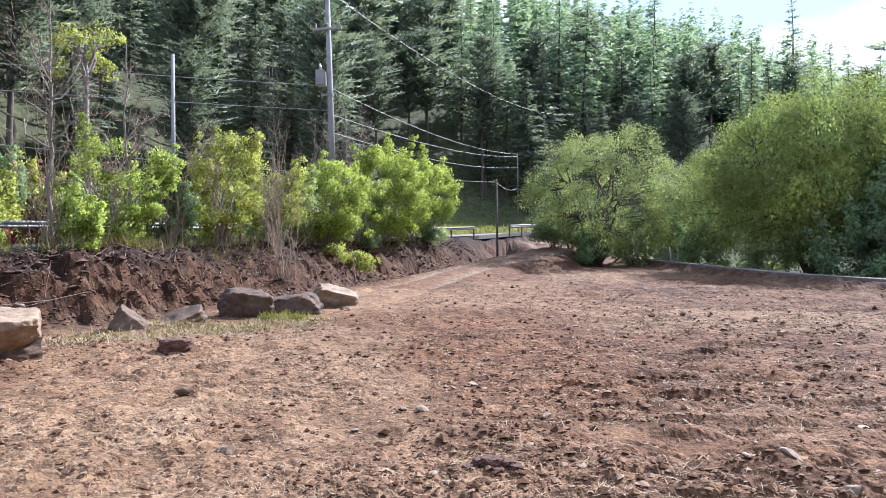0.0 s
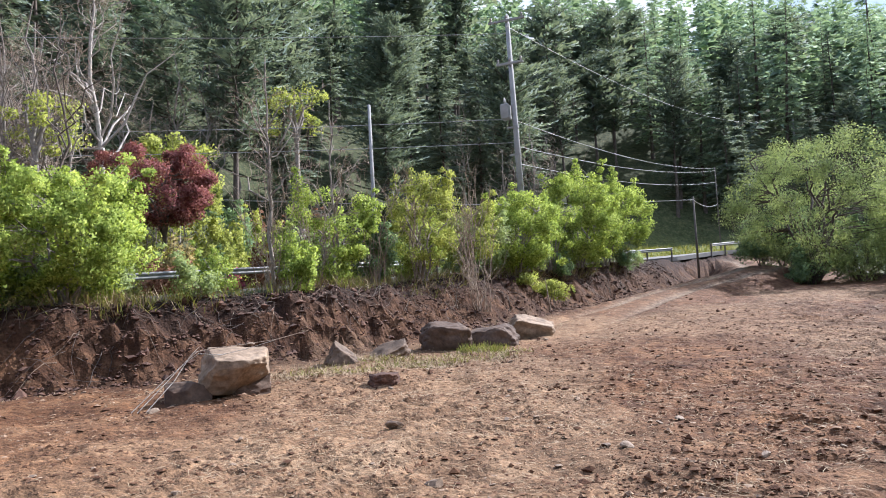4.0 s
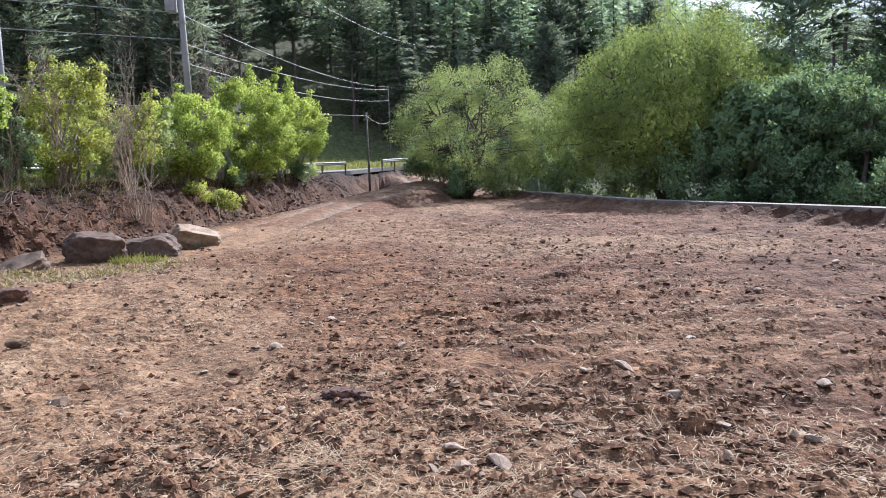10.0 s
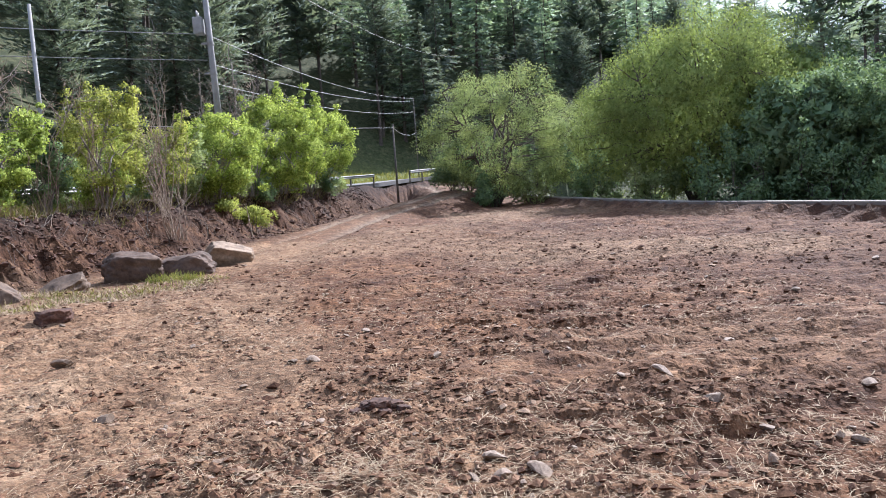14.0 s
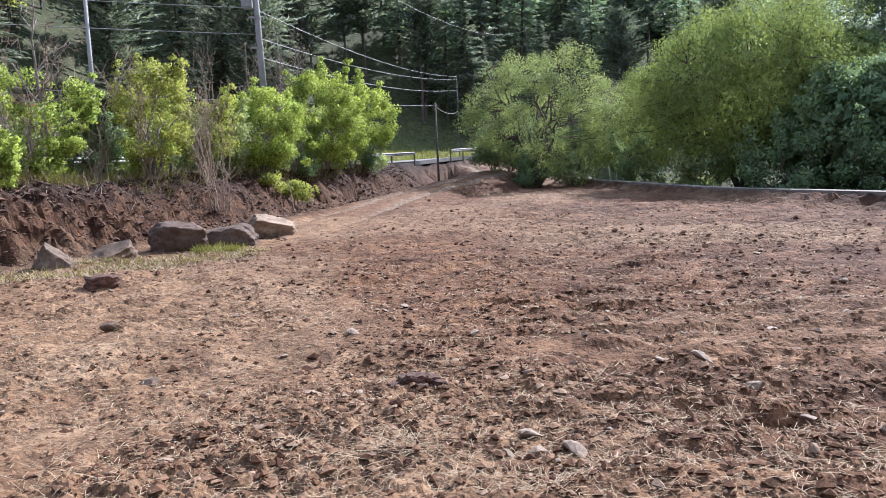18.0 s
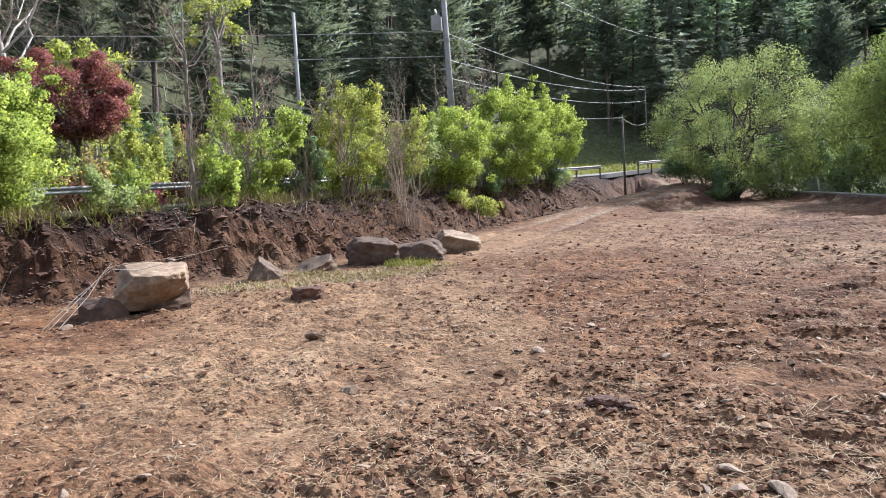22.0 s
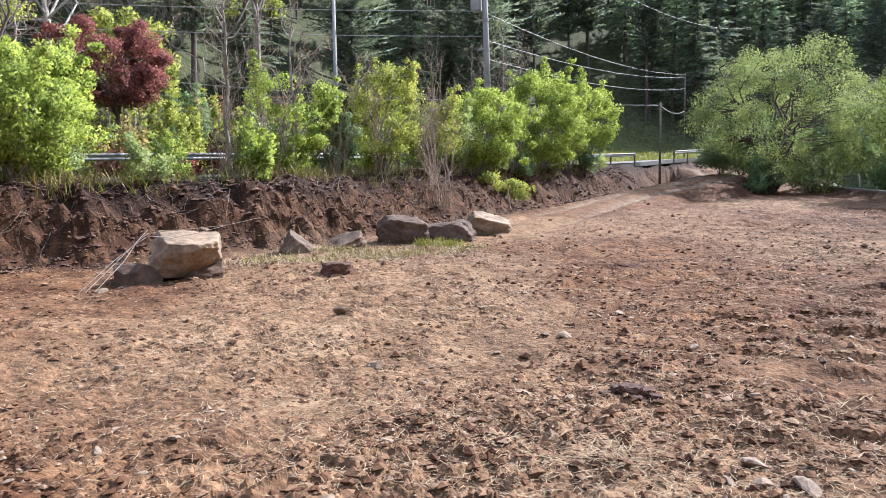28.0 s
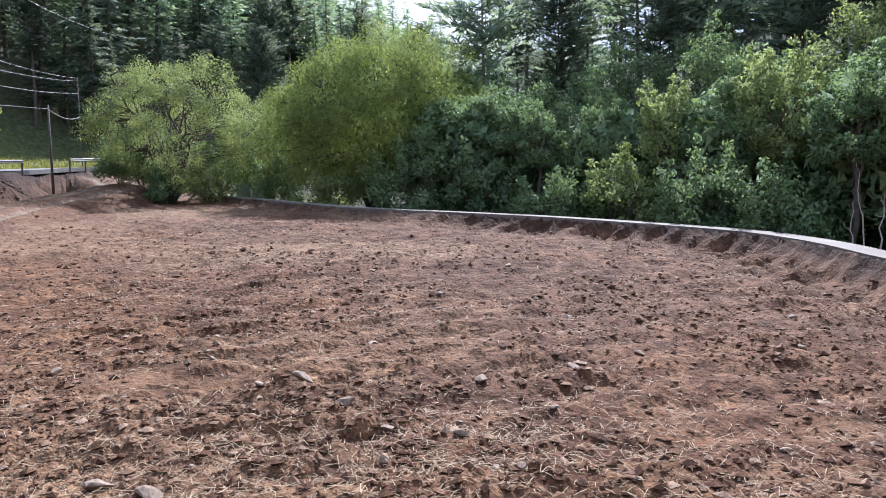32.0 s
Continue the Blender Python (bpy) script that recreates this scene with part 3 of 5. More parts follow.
def build_ground():
    fan = np.concatenate([np.arange(-74, 72, 0.25), np.arange(72, 286, 4.0)])
    fan = np.radians(fan[:len(fan) // 2 * 2])
    rings = [0.6]
    while rings[-1] < 46:
        rings.append(rings[-1] * (1.045 if rings[-1] < 2.4 else 1.0082 if rings[-1] < 19 else 1.0125))
    while rings[-1] < 1800:
        rings.append(rings[-1] * 1.05)
    rings = np.array(rings)
    a, r = np.meshgrid(fan, rings)
    x, y = np.sin(a) * r, np.cos(a) * r
    rng = np.random.default_rng(3)
    x = x + rng.uniform(-0.35, 0.35, x.shape) * 0.0035 * r
    y = y + rng.uniform(-0.35, 0.35, x.shape) * 0.007 * r * (r > 2.4)
    z, zones = land(x.ravel(), y.ravel())
    v = np.stack([x.ravel(), y.ravel(), z], 1)
    na, nr = len(fan), len(rings)
    i, j = np.meshgrid(np.arange(nr - 1), np.arange(na), indexing="ij")
    j2 = (j + 1) % na
    f = np.stack([i * na + j, (i + 1) * na + j, (i + 1) * na + j2, i * na + j2], -1).reshape(-1, 4)
    v = np.vstack([v, [[0, 0, float(land(np.array([0.0]), np.array([0.0]))[0][0])]]])
    hub = len(v) - 1
    j = np.arange(0, na, 2)
    f = np.vstack([f, np.stack([np.full(len(j), hub), j, (j + 1) % na, (j + 2) % na], 1)])
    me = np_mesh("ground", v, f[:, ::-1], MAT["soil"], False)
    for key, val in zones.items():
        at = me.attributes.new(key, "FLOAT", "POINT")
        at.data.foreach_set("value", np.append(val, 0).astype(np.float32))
    return tagged(new("ground", me), "turned red-brown soil with clods, wheel tracks and a cut bank", "ground", kind="structure")


build_ground()


def ribbon(line, lo, hi, lift, thick, n=3):
    """A slab along a line, from lo to hi metres on its left."""
    pts = np.array(bend(line, n))
    tan = np.gradient(pts[:, :2], axis=0)
    tan /= np.linalg.norm(tan, axis=1)[:, None]
    nor = np.stack([-tan[:, 1], tan[:, 0]], 1)
    a, b = pts[:, :2] + nor * lo, pts[:, :2] + nor * hi
    z = pts[:, 2] + lift
    rows = [np.column_stack([a, z]), np.column_stack([b, z]), np.column_stack([b, z - thick]), np.column_stack([a, z - thick])]
    v = np.concatenate(rows)
    k = len(pts)
    i = np.arange(k - 1)
    f = []
    for s in range(4):
        e = (s + 1) % 4
        f.append(np.stack([s * k + i, s * k + i + 1, e * k + i + 1, e * k + i], 1))
    f = np.concatenate(f)
    f = np.vstack([f, [[0, k, 2 * k, 3 * k]], [[k - 1, 4 * k - 1, 3 * k - 1, 2 * k - 1]]])
    return v, f[:, ::-1]


v, f = ribbon(RAIL, 0.45, 5.6, 0.02, 0.25, 1)
tagged(new("road", np_mesh("road", v, f, MAT["road"])), "narrow grey asphalt road behind the bank", "road", kind="structure")
v, f = ribbon(STRIP, -0.55, 0.0, 0.04, 0.30, 1)
tagged(new("concrete_path", np_mesh("concrete_path", v, f, MAT["concrete"])), "pale concrete strip along the field's edge", "path", kind="structure")


# ---- plants ----
def curve_path(p, q, sag, rng, n=6, wob=0.06):
    p, q = np.asarray(p, float), np.asarray(q, float)
    t = np.linspace(0, 1, n)[:, None]
    pts = p + (q - p) * t
    pts[:, 2] += sag * np.sin(np.pi * t[:, 0])
    ln = np.linalg.norm(q - p)
    pts[1:-1] += rng.normal(size=(n - 2, 3)) * wob * ln * 0.5
    return pts


def crown_clumps(rng, count, rx, ry, rz, cz, hollow=0.55, low=-0.8):
    """Centres of leaf clumps, mostly near the outside of an uneven egg."""
    out = []
    lob = rng.uniform(-1, 1, size=(7, 3))
    while len(out) < count:
        d = rng.normal(size=3)
        d /= np.linalg.norm(d)
        if d[2] < low:
            continue
        bump = 0.86 + 0.42 * max(float(np.max(lob @ d)) - 0.55, -0.5)
        rr = bump * rng.uniform(hollow, 1.0) ** 0.6
        out.append((d[0] * rx * rr, d[1] * ry * rr, cz + d[2] * rz * rr))
    return np.array(out)


def leafy_plant(name, x, y, height, width, leaf, bark, label, category, seed, clumps=60, per=110, size=0.055, clump_r=0.36, stems=6, depth=None, shoots=0,
                trunk=0.0, stem_r=0.035, aspect=0.5, droop=0.0, low=-0.95, sink=0.05, group="", spread=1.0, z=None, core=0):
    """A shrub or tree: stems or a forked trunk, twigs to every clump, and a crown of small leaves."""
    rng = np.random.default_rng(seed)
    per, size = (per * 1.8, size * 0.74) if size < 0.06 else (per * 1.3, size * 0.84)
    gz = (ground_at(x, y) if z is None else z) - sink
    ob = empty(name, x, y, gz, label, category, group)
    depth = depth or width
    rz = (height - trunk) / 2
    cz = trunk + rz
    cl = crown_clumps(rng, clumps, width / 2 - clump_r * 0.6, depth / 2 - clump_r * 0.6, rz - clump_r * 0.4, cz, low=low)
    if shoots:
        tops = cl[np.argsort(-cl[:, 2])[:max(shoots, len(cl) // 2)]]
        more = []
        for k in range(shoots):
            p = tops[int(rng.integers(0, len(tops)))].copy()
            d = np.array([p[0] * 0.12, p[1] * 0.12, 0.24 * clump_r / 0.36]) + rng.normal(size=3) * 0.05
            for q in range(3):
                p = p + d
                more.append(p.copy())
        cl = np.vstack([cl, more])
    small = np.ones(len(cl))
    if shoots:
        small[-3 * shoots:] = np.tile([0.8, 0.62, 0.45], shoots)
    paths, forks = [], []
    if trunk > 0.6:
        top = np.array([rng.normal() * 0.15, rng.normal() * 0.15, trunk])
        pts = curve_path((0, 0, 0), top, 0, rng, 6, 0.08)
        paths.append((pts, stem_r * 2.6, stem_r * 1.8))
        start = top
    else:
        start = np.array([0, 0, 0.0])
    for k in range(stems):
        a = 2 * np.pi * (k + rng.uniform(-0.3, 0.3)) / stems
        rr = rng.uniform(0.25, 0.6)
        end = np.array([math.cos(a) * width / 2 * rr, math.sin(a) * depth / 2 * rr, cz + rz * rng.uniform(-0.1, 0.55)])
        s = start + np.array([math.cos(a), math.sin(a), 0]) * (0.12 if trunk <= 0.6 else 0.0)
        pts = curve_path(s, end, 0.1 * height, rng, 7, 0.09)
        paths.append((pts, stem_r * (1.3 if trunk > 0.6 else 1.0), stem_r * 0.35))
        forks.extend(pts[2:])
    forks = np.array(forks)
    for c in cl:
        d = np.linalg.norm(forks - c, axis=1) + 0.8 * np.maximum(forks[:, 2] - c[2], 0)
        s = forks[int(np.argmin(d))]
        paths.append((curve_path(s, c, 0.05, rng, 4, 0.10), stem_r * 0.32, stem_r * 0.12))
    v, f = tubes(paths, 5)
    part_mesh("trunk", np_mesh("trunk", v, f, MAT[bark], True), ob)
    n = (rng.poisson(per, len(cl)) * small ** 1.6).astype(int) + 6
    idx = np.repeat(np.arange(len(cl)), n)
    g = rng.normal(size=(len(idx), 3))
    g /= np.linalg.norm(g, axis=1)[:, None]
    g *= (rng.uniform(0, 1, len(idx)) ** 0.45)[:, None]
    radii = clump_r * rng.uniform(0.6, 1.25, len(cl)) * small
    pos = cl[idx] + g * radii[idx][:, None] * np.array([1, 1, 0.75])
    if droop:
        pos[:, 2] -= droop * rng.uniform(0, 1, len(idx)) ** 2
    pos[:, 2] = np.maximum(pos[:, 2], 0.04)
    axis = np.array([0, 0, -1.0]) * (1.2 if droop else 0.2)
    v, f = cards(pos, size, rng, aspect + 0.12, axis, spread, True)
    heart = cl[idx]
    if core:
        g = rng.normal(size=(core, 3))
        g *= (rng.uniform(0, 1, core) ** 0.4 * 0.80)[:, None] / np.linalg.norm(g, axis=1)[:, None]
        g = g * np.array([width / 2, depth / 2, rz * 0.95]) + np.array([0, 0, cz * 0.96])
        g[:, 2] = np.maximum(g[:, 2], 0.1)
        v2, f2 = cards(g, size * 2.6, rng, 0.6, axis, spread, True)
        v, f = np.vstack([v, v2]), np.vstack([f, f2 + len(v)])
        heart = np.vstack([heart, np.tile([0, 0, cz], (core, 1))])
    part_mesh("crown", leaf_mesh("crown", v, f, heart, np.array([0, 0, cz * 0.8]), MAT[leaf], rng), ob)
    return ob


def bare_tree(name, x, y, height, label, seed, bark="pale_bark", r=0.07, fork=0.35, spread=0.35, kids=9, group="", lean=(0, 0), z=None, twigs=5, tip=None):
    """A leafless tree: a thin trunk that forks into rising limbs and fine twigs."""
    rng = np.random.default_rng(seed)
    gz = (ground_at(x, y) if z is None else z) - 0.05
    ob = empty(name, x, y, gz, label, "tree", group)
    top = np.array([lean[0], lean[1], height])
    main = curve_path((0, 0, 0), top, 0, rng, 10, 0.035)
    v, f = tubes([(main, r, r * 0.22)], 7)
    part_mesh("trunk", np_mesh("trunk", v, f, MAT[bark], True), ob)
    limbs, fine, tips = [], [], []
    for k in range(kids):
        u = rng.uniform(fork, 0.92)
        i = u * 9
        s = main[int(i)] + (main[min(int(i) + 1, 9)] - main[int(i)]) * (i - int(i))
        a = rng.uniform(0, 2 * np.pi)
        ln = height * spread * (1.15 - u) * rng.uniform(0.7, 1.4)
        e = s + np.array([math.cos(a) * ln * 0.75, math.sin(a) * ln * 0.75, ln * rng.uniform(0.5, 1.3)])
        pts = curve_path(s, e, 0.06 * ln, rng, 6, 0.12)
        limbs.append((pts, r * (1 - u) * 0.55 + 0.008, 0.006))
        for _ in range(twigs):
            j = int(rng.integers(1, 6))
            d = rng.normal(size=3) * np.array([1, 1, 0.7]) + np.array([0, 0, 0.6])
            d *= ln * rng.uniform(0.12, 0.4) / np.linalg.norm(d)
            tw = curve_path(pts[j], pts[j] + d, 0, rng, 4, 0.2)
            fine.append((tw, 0.009, 0.004))
            tips.append(tw[-1])
            for _ in range(3):
                d2 = d * 0.5 + rng.normal(size=3) * ln * 0.06
                q = tw[2]
                fine.append((np.array([q, q + d2 * 0.6 + rng.normal(size=3) * 0.02, q + d2]), 0.006, 0.003))
    for one in limbs:
        v, f = tubes([one], 5)
        part_mesh("limb", np_mesh("limb", v, f, MAT[bark], True), ob)
    v, f = tubes(fine, 3)
    tagged(part_mesh("spray", np_mesh("spray", v, f, MAT["twig"], True), ob), kind="stuff")
    if tip:
        pos = np.repeat(np.array(tips), 26, 0)
        pos = pos + rng.normal(size=pos.shape) * 0.16
        v, f = cards(pos, 0.05, rng)
        part_mesh("crown", np_mesh("crown", v, f, MAT[tip]), ob)
    return ob


def thicket(name, x, y, height, width, seed, label, bark="twig", stems=26, z=None):
    """A leafless brush of many thin upright stems."""
    rng = np.random.default_rng(seed)
    gz = (ground_at(x, y) if z is None else z) - 0.05
    ob = empty(name, x, y, gz, label, "shrub", "leafless brush")
    paths = []
    for _ in range(stems):
        a, rr = rng.uniform(0, 2 * np.pi), rng.uniform(0, 0.3)
        s = np.array([math.cos(a) * rr, math.sin(a) * rr, 0])
        h = height * rng.uniform(0.55, 1.0)
        e = s + np.array([rng.normal() * width * 0.32, rng.normal() * width * 0.32, h])
        pts = curve_path(s, e, 0.05 * h, rng, 7, 0.05)
        paths.append((pts, 0.012, 0.003))
        for _ in range(5):
            j = int(rng.integers(2, 6))
            d = rng.normal(size=3) * 0.35 + np.array([0, 0, 0.3])
            paths.append((curve_path(pts[j], pts[j] + d * height * 0.16, 0, rng, 3, 0.1), 0.007, 0.003))
    v, f = tubes(paths, 4)
    tagged(part_mesh("brush", np_mesh("brush", v, f, MAT[bark], True), ob), kind="stuff")
    return ob


def conifer_arrays(seed, height, width, whorls=24, arms=6, per=10, start=0.12, droop=0.25, pine=False, full=1.0):
    """Trunk, limbs and feathered boughs of one conifer, as arrays: each bough is a drooping axis fringed with twigs."""
    rng = np.random.default_rng(seed)
    tip = rng.normal(size=2) * 0.02 * height
    main = curve_path((0, 0, 0), (tip[0], tip[1], height * 0.98), 0, rng, 6, 0.008)
    n = whorls * arms
    u = start + (1 - start) * (np.repeat(np.arange(whorls), arms) + rng.uniform(-0.35, 0.35, n)) / whorls
    u = np.clip(u, start, 0.985)
    w = (u - start) / (1.03 - start)
    prof = np.sin(np.pi * np.clip(w * 0.9 + 0.08, 0.03, 1)) ** 0.6 if pine else np.minimum(1, 0.45 + 3 * w) * (1 - u) ** 0.8 + 0.03
    ln = np.maximum(0.3, width / 2 * prof * rng.uniform(0.6, 1.2, n))
    az = rng.uniform(0, 2 * np.pi, n)
    out = np.stack([np.cos(az), np.sin(az), np.zeros(n)], 1)
    side = np.stack([-np.sin(az), np.cos(az), np.zeros(n)], 1)
    base = np.stack([tip[0] * u, tip[1] * u, height * u], 1)
    lift = (0.30 if pine else 0.12 + 0.35 * w) * ln
    fall = droop * ln * rng.uniform(0.6, 1.5, n)
    t = (np.arange(per) + rng.uniform(0, 1, (n, per))) / per * 0.9 + 0.1
    p = base[:, None] + out[:, None] * (t * ln[:, None])[..., None]
    p[..., 2] += lift[:, None] * t - fall[:, None] * t ** 2
    flip = np.where(np.arange(per) % 2, 1.0, -1.0)
    d = out[:, None] * (0.35 + 0.7 * t)[..., None] + side[:, None] * (flip * (1.05 - 0.5 * t))[..., None] + rng.normal(size=(n, per, 3)) * (0.35 if pine else 0.22)
    d[..., 2] += (0.30 if pine else -0.30)
    d /= np.linalg.norm(d, axis=-1)[..., None]
    L = (ln[:, None] * (0.27 if pine else 0.34) * (1.15 - t) + 0.14) * full * rng.uniform(0.65, 1.35, (n, per))
    half = np.maximum(0.9 * full * ln[:, None] / per, 0.05) * rng.uniform(0.7, 1.3, (n, per))
    across = out[:, None] * half[..., None] + rng.normal(size=(n, per, 3)) * half[..., None] * 0.35
    v = np.stack([p - across, p + across, p + d * L[..., None]], 2).reshape(-1, 3)
    f = np.arange(len(v)).reshape(-1, 3)
    heart = (p - np.array([0, 0, 0.5]) - out[:, None] * 0.25).reshape(-1, 3)
    wood = []
    for k in range(0, n, 3 if pine else 6):
        q = base[k] + out[k] * ln[k] * np.array([[0], [0.45], [0.9]])
        q[:, 2] += lift[k] * np.array([0, 0.45, 0.9]) - fall[k] * np.array([0, 0.2, 0.81])
        wood.append((q, 0.02 + 0.011 * ln[k], 0.008))
    return tubes([(main, height * 0.011 + 0.02, 0.015)], 6), tubes(wood, 3), (v, f, heart)


def conifer(name, x, y, height, width, label, seed, leaf="needle", bark="dark_bark", group="", z=None, **kw):
    stem, limbs, sprays = conifer_arrays(seed, height, width, **kw)
    ob = empty(name, x, y, (ground_at(x, y) if z is None else z) - 0.15, label, "tree", group)
    part_mesh("trunk", np_mesh("trunk", *stem, MAT[bark], True), ob)
    tagged(part_mesh("limbwood", np_mesh("limbwood", *limbs, MAT[bark], True), ob), kind="stuff")
    part_mesh("crown", leaf_mesh("crown", *sprays, np.array([0, 0, height * 0.45]), MAT[leaf], np.random.default_rng(seed)), ob)
    return ob


# shrubs on the bank's crest
SHRUB = "shrubs along the bank"
leafy_plant("shrub", -15.5, 8.2, 2.6, 3.4, "leaf_bright", "bark", "bright green leafy shrub on the bank's crest", "shrub", 11, 70, 150, 0.05, 0.36, shoots=14, group=SHRUB)
leafy_plant("shrub", -12.0, 11.0, 2.9, 4.2, "leaf_bright", "bark", "large bright green leafy shrub on the bank's crest", "shrub", 12, 120, 170, 0.05, 0.38, shoots=14, group=SHRUB)
leafy_plant("shrub", -9.4, 17.2, 2.8, 3.0, "leaf_bright", "bark", "fresh green shrub in front of the guardrail", "shrub", 13, 44, 105, 0.048, 0.32, shoots=7, group=SHRUB)
leafy_plant("shrub", -7.9, 20.4, 3.6, 3.0, "leaf_yellow", "bark", "yellow-green shrub with upright shoots on the crest", "shrub", 14, 56, 105, 0.048, 0.33, shoots=7, group=SHRUB)
leafy_plant("shrub", -6.2, 25.9, 3.2, 3.3, "leaf_bright", "bark", "bright green shrub at the foot of the power pole", "shrub", 15, 80, 150, 0.055, 0.4, shoots=7, group=SHRUB)
leafy_plant("shrub", -4.75, 31.3, 4.3, 3.8, "leaf_bright", "bark", "tall bright green shrub on the bank", "shrub", 16, 100, 140, 0.056, 0.45, shoots=7, group=SHRUB)
leafy_plant("shrub", -3.5, 36.6, 4.2, 4.0, "leaf_bright", "bark", "broad bright green shrub near the road's end", "shrub", 17, 90, 140, 0.058, 0.45, shoots=7, group=SHRUB)

for k, (x, y, h, w, leaf) in enumerate([(-8.7, 18.7, 1.5, 1.8, "leaf_mid"), (-7.1, 22.9, 2.4, 2.4, "leaf_yellow"), (-5.5, 28.7, 2.8, 2.6, "leaf_bright"), 
                                        (-6.9, 24.0, 2.0, 2.0, "leaf_willow"), (-4.0, 34.0, 3.4, 3.0, "leaf_bright"), (-13.9, 9.9, 1.6, 2.0, "leaf_mid"), (-17.5, 7.9, 2.6, 3.0, "leaf_bright")]):
    leafy_plant("shrub", x, y, h, w, leaf, "bark", "green shrub filling the hedge along the crest", "shrub", 180 + k, 28, 90, 0.048, 0.32, 6, shoots=6, group=SHRUB)

# garden behind the road
leafy_plant("japanese_maple", -18.1, 20.6, 5.3, 5.1, "leaf_red", "dark_bark", "dark red round-crowned maple in the garden", "tree", 21, 130, 190, 0.055, 0.38, trunk=2.0, stem_r=0.05)
leafy_plant("garden_shrub", -20.4, 23.6, 6.2, 6.4, "leaf_yellow", "bark", "light green shrub behind the red maple", "shrub", 22, 90, 110, 0.08, 0.45)
for k, (x, y, h, w, leaf) in enumerate([(-16.6, 17.6, 1.7, 2.6, "leaf_willow"), (-15.2, 18.0, 1.5, 2.2, "leaf_ochre"), (-17.9, 17.0, 1.6, 2.4, "leaf_willow"), (-14.6, 17.2, 1.1, 1.8, "leaf_rust"), (-13.2, 20.2, 1.2, 2.0, "leaf_rust"), (-12.6, 22.0, 2.2, 3.0, "leaf_willow"), (-16.0, 21.6, 2.2, 2.6, "leaf_yellow")]):
    leafy_plant("garden_shrub", x, y, h, w, leaf, "bark", "rounded olive garden shrub beside the road" if leaf != "leaf_rust" else "low brownish-pink shrub beside the road", "shrub", 240 + k, 34, 70, 0.06, 0.34, 5, stem_r=0.02, shoots=6, group="garden shrubs")
leafy_plant("azalea", -14.2, 19.6, 1.3, 1.3, "leaf_pink", "bark", "small pink flowering azalea beside the road", "shrub", 23, 20, 80, 0.04, 0.22, stem_r=0.015)
bare_tree("bare_tree", -19.0, 19.0, 11.5, "tall leafless pale tree behind the road", 31, r=0.13, kids=24, twigs=8, group="bare trees")
bare_tree("bare_tree", -12.9, 11.9, 6.6, "slim leafless tree rising from the shrub", 32, "dark_bark", 0.05, kids=10, group="bare trees")
bare_tree("bare_tree", -10.25, 15.9, 6.2, "slim leafless tree beside the guardrail", 33, "bark", 0.06, kids=14, group="bare trees")
bare_tree("bare_tree", -8.85, 16.7, 5.0, "thin leafless sapling on the crest", 34, "bark", 0.045, kids=12, group="bare trees")
bare_tree("bare_tree", -13.9, 9.0, 5.6, "grey leafless tree on the bank", 35, "bark", 0.05, kids=14, group="bare trees")
conifer("spruce", -27.1, 18.7, 9.5, 4.6, "dark green spruce in the garden", 41, "needle_dark", whorls=34, arms=8, per=18)

# willows and thick green growth beyond the strip
leafy_plant("willow", 5.4, 39.0, 8.3, 8.8, "leaf_willow", "dark_bark", "spreading willow with open olive-green crown", "tree", 51, 260, 130, 0.050, 0.62, 14, trunk=0.0, stem_r=0.085, droop=0.25, low=-1.0)
leafy_plant("willow", 10.6, 40.5, 6.9, 5.0, "leaf_willow", "dark_bark", "smaller willow between two larger ones", "tree", 52, 120, 110, 0.056, 0.58, 6, trunk=0.8, stem_r=0.08, droop=0.4, low=-0.9, core=1200)
leafy_plant("willow", 14.3, 33.2, 10.0, 12.0, "leaf_deep", "dark_bark", "large dense willow with sunlit crown", "tree", 53, 260, 250, 0.056, 1.0, 9, trunk=0.6, stem_r=0.12, droop=0.4, low=-1.0, core=11000)
leafy_plant("creek_tree", 18.4, 27.0, 7.0, 6.0, "leaf_mid", "dark_bark", "dense green tree beyond the concrete strip", "tree", 54, 120, 150, 0.075, 0.6, low=-1.0, group="creek trees", core=4500)
leafy_plant("creek_tree", 17.3, 31.2, 8.2, 6.0, "leaf_deep", "dark_bark", "dense green tree behind the large willow", "tree", 58, 110, 100, 0.09, 0.6, low=-1.0, group="creek trees", core=4500)
leafy_plant("creek_tree", 15.9, 27.6, 6.6, 5.2, "leaf_mid", "dark_bark", "dense green tree beside the large willow", "tree", 59, 100, 100, 0.09, 0.6, low=-1.0, group="creek trees", core=4500)
leafy_plant("creek_tree", 19.8, 21.9, 6.0, 5.4, "leaf_mid", "dark_bark", "dense green tree beyond the concrete strip", "tree", 55, 110, 150, 0.075, 0.6, low=-1.0, group="creek trees", core=4500)
leafy_plant("creek_tree", 20.6, 16.8, 7.0, 5.6, "leaf_mid", "dark_bark", "green tree with sunlit upper branches", "tree", 56, 120, 150, 0.075, 0.6, low=-1.0, group="creek trees", core=4500)
leafy_plant("creek_tree", 20.6, 12.0, 7.0, 5.4, "leaf_mid", "dark_bark", "green tree with sunlit upper branches", "tree", 57, 110, 150, 0.075, 0.6, low=-1.0, group="creek trees", core=4500)


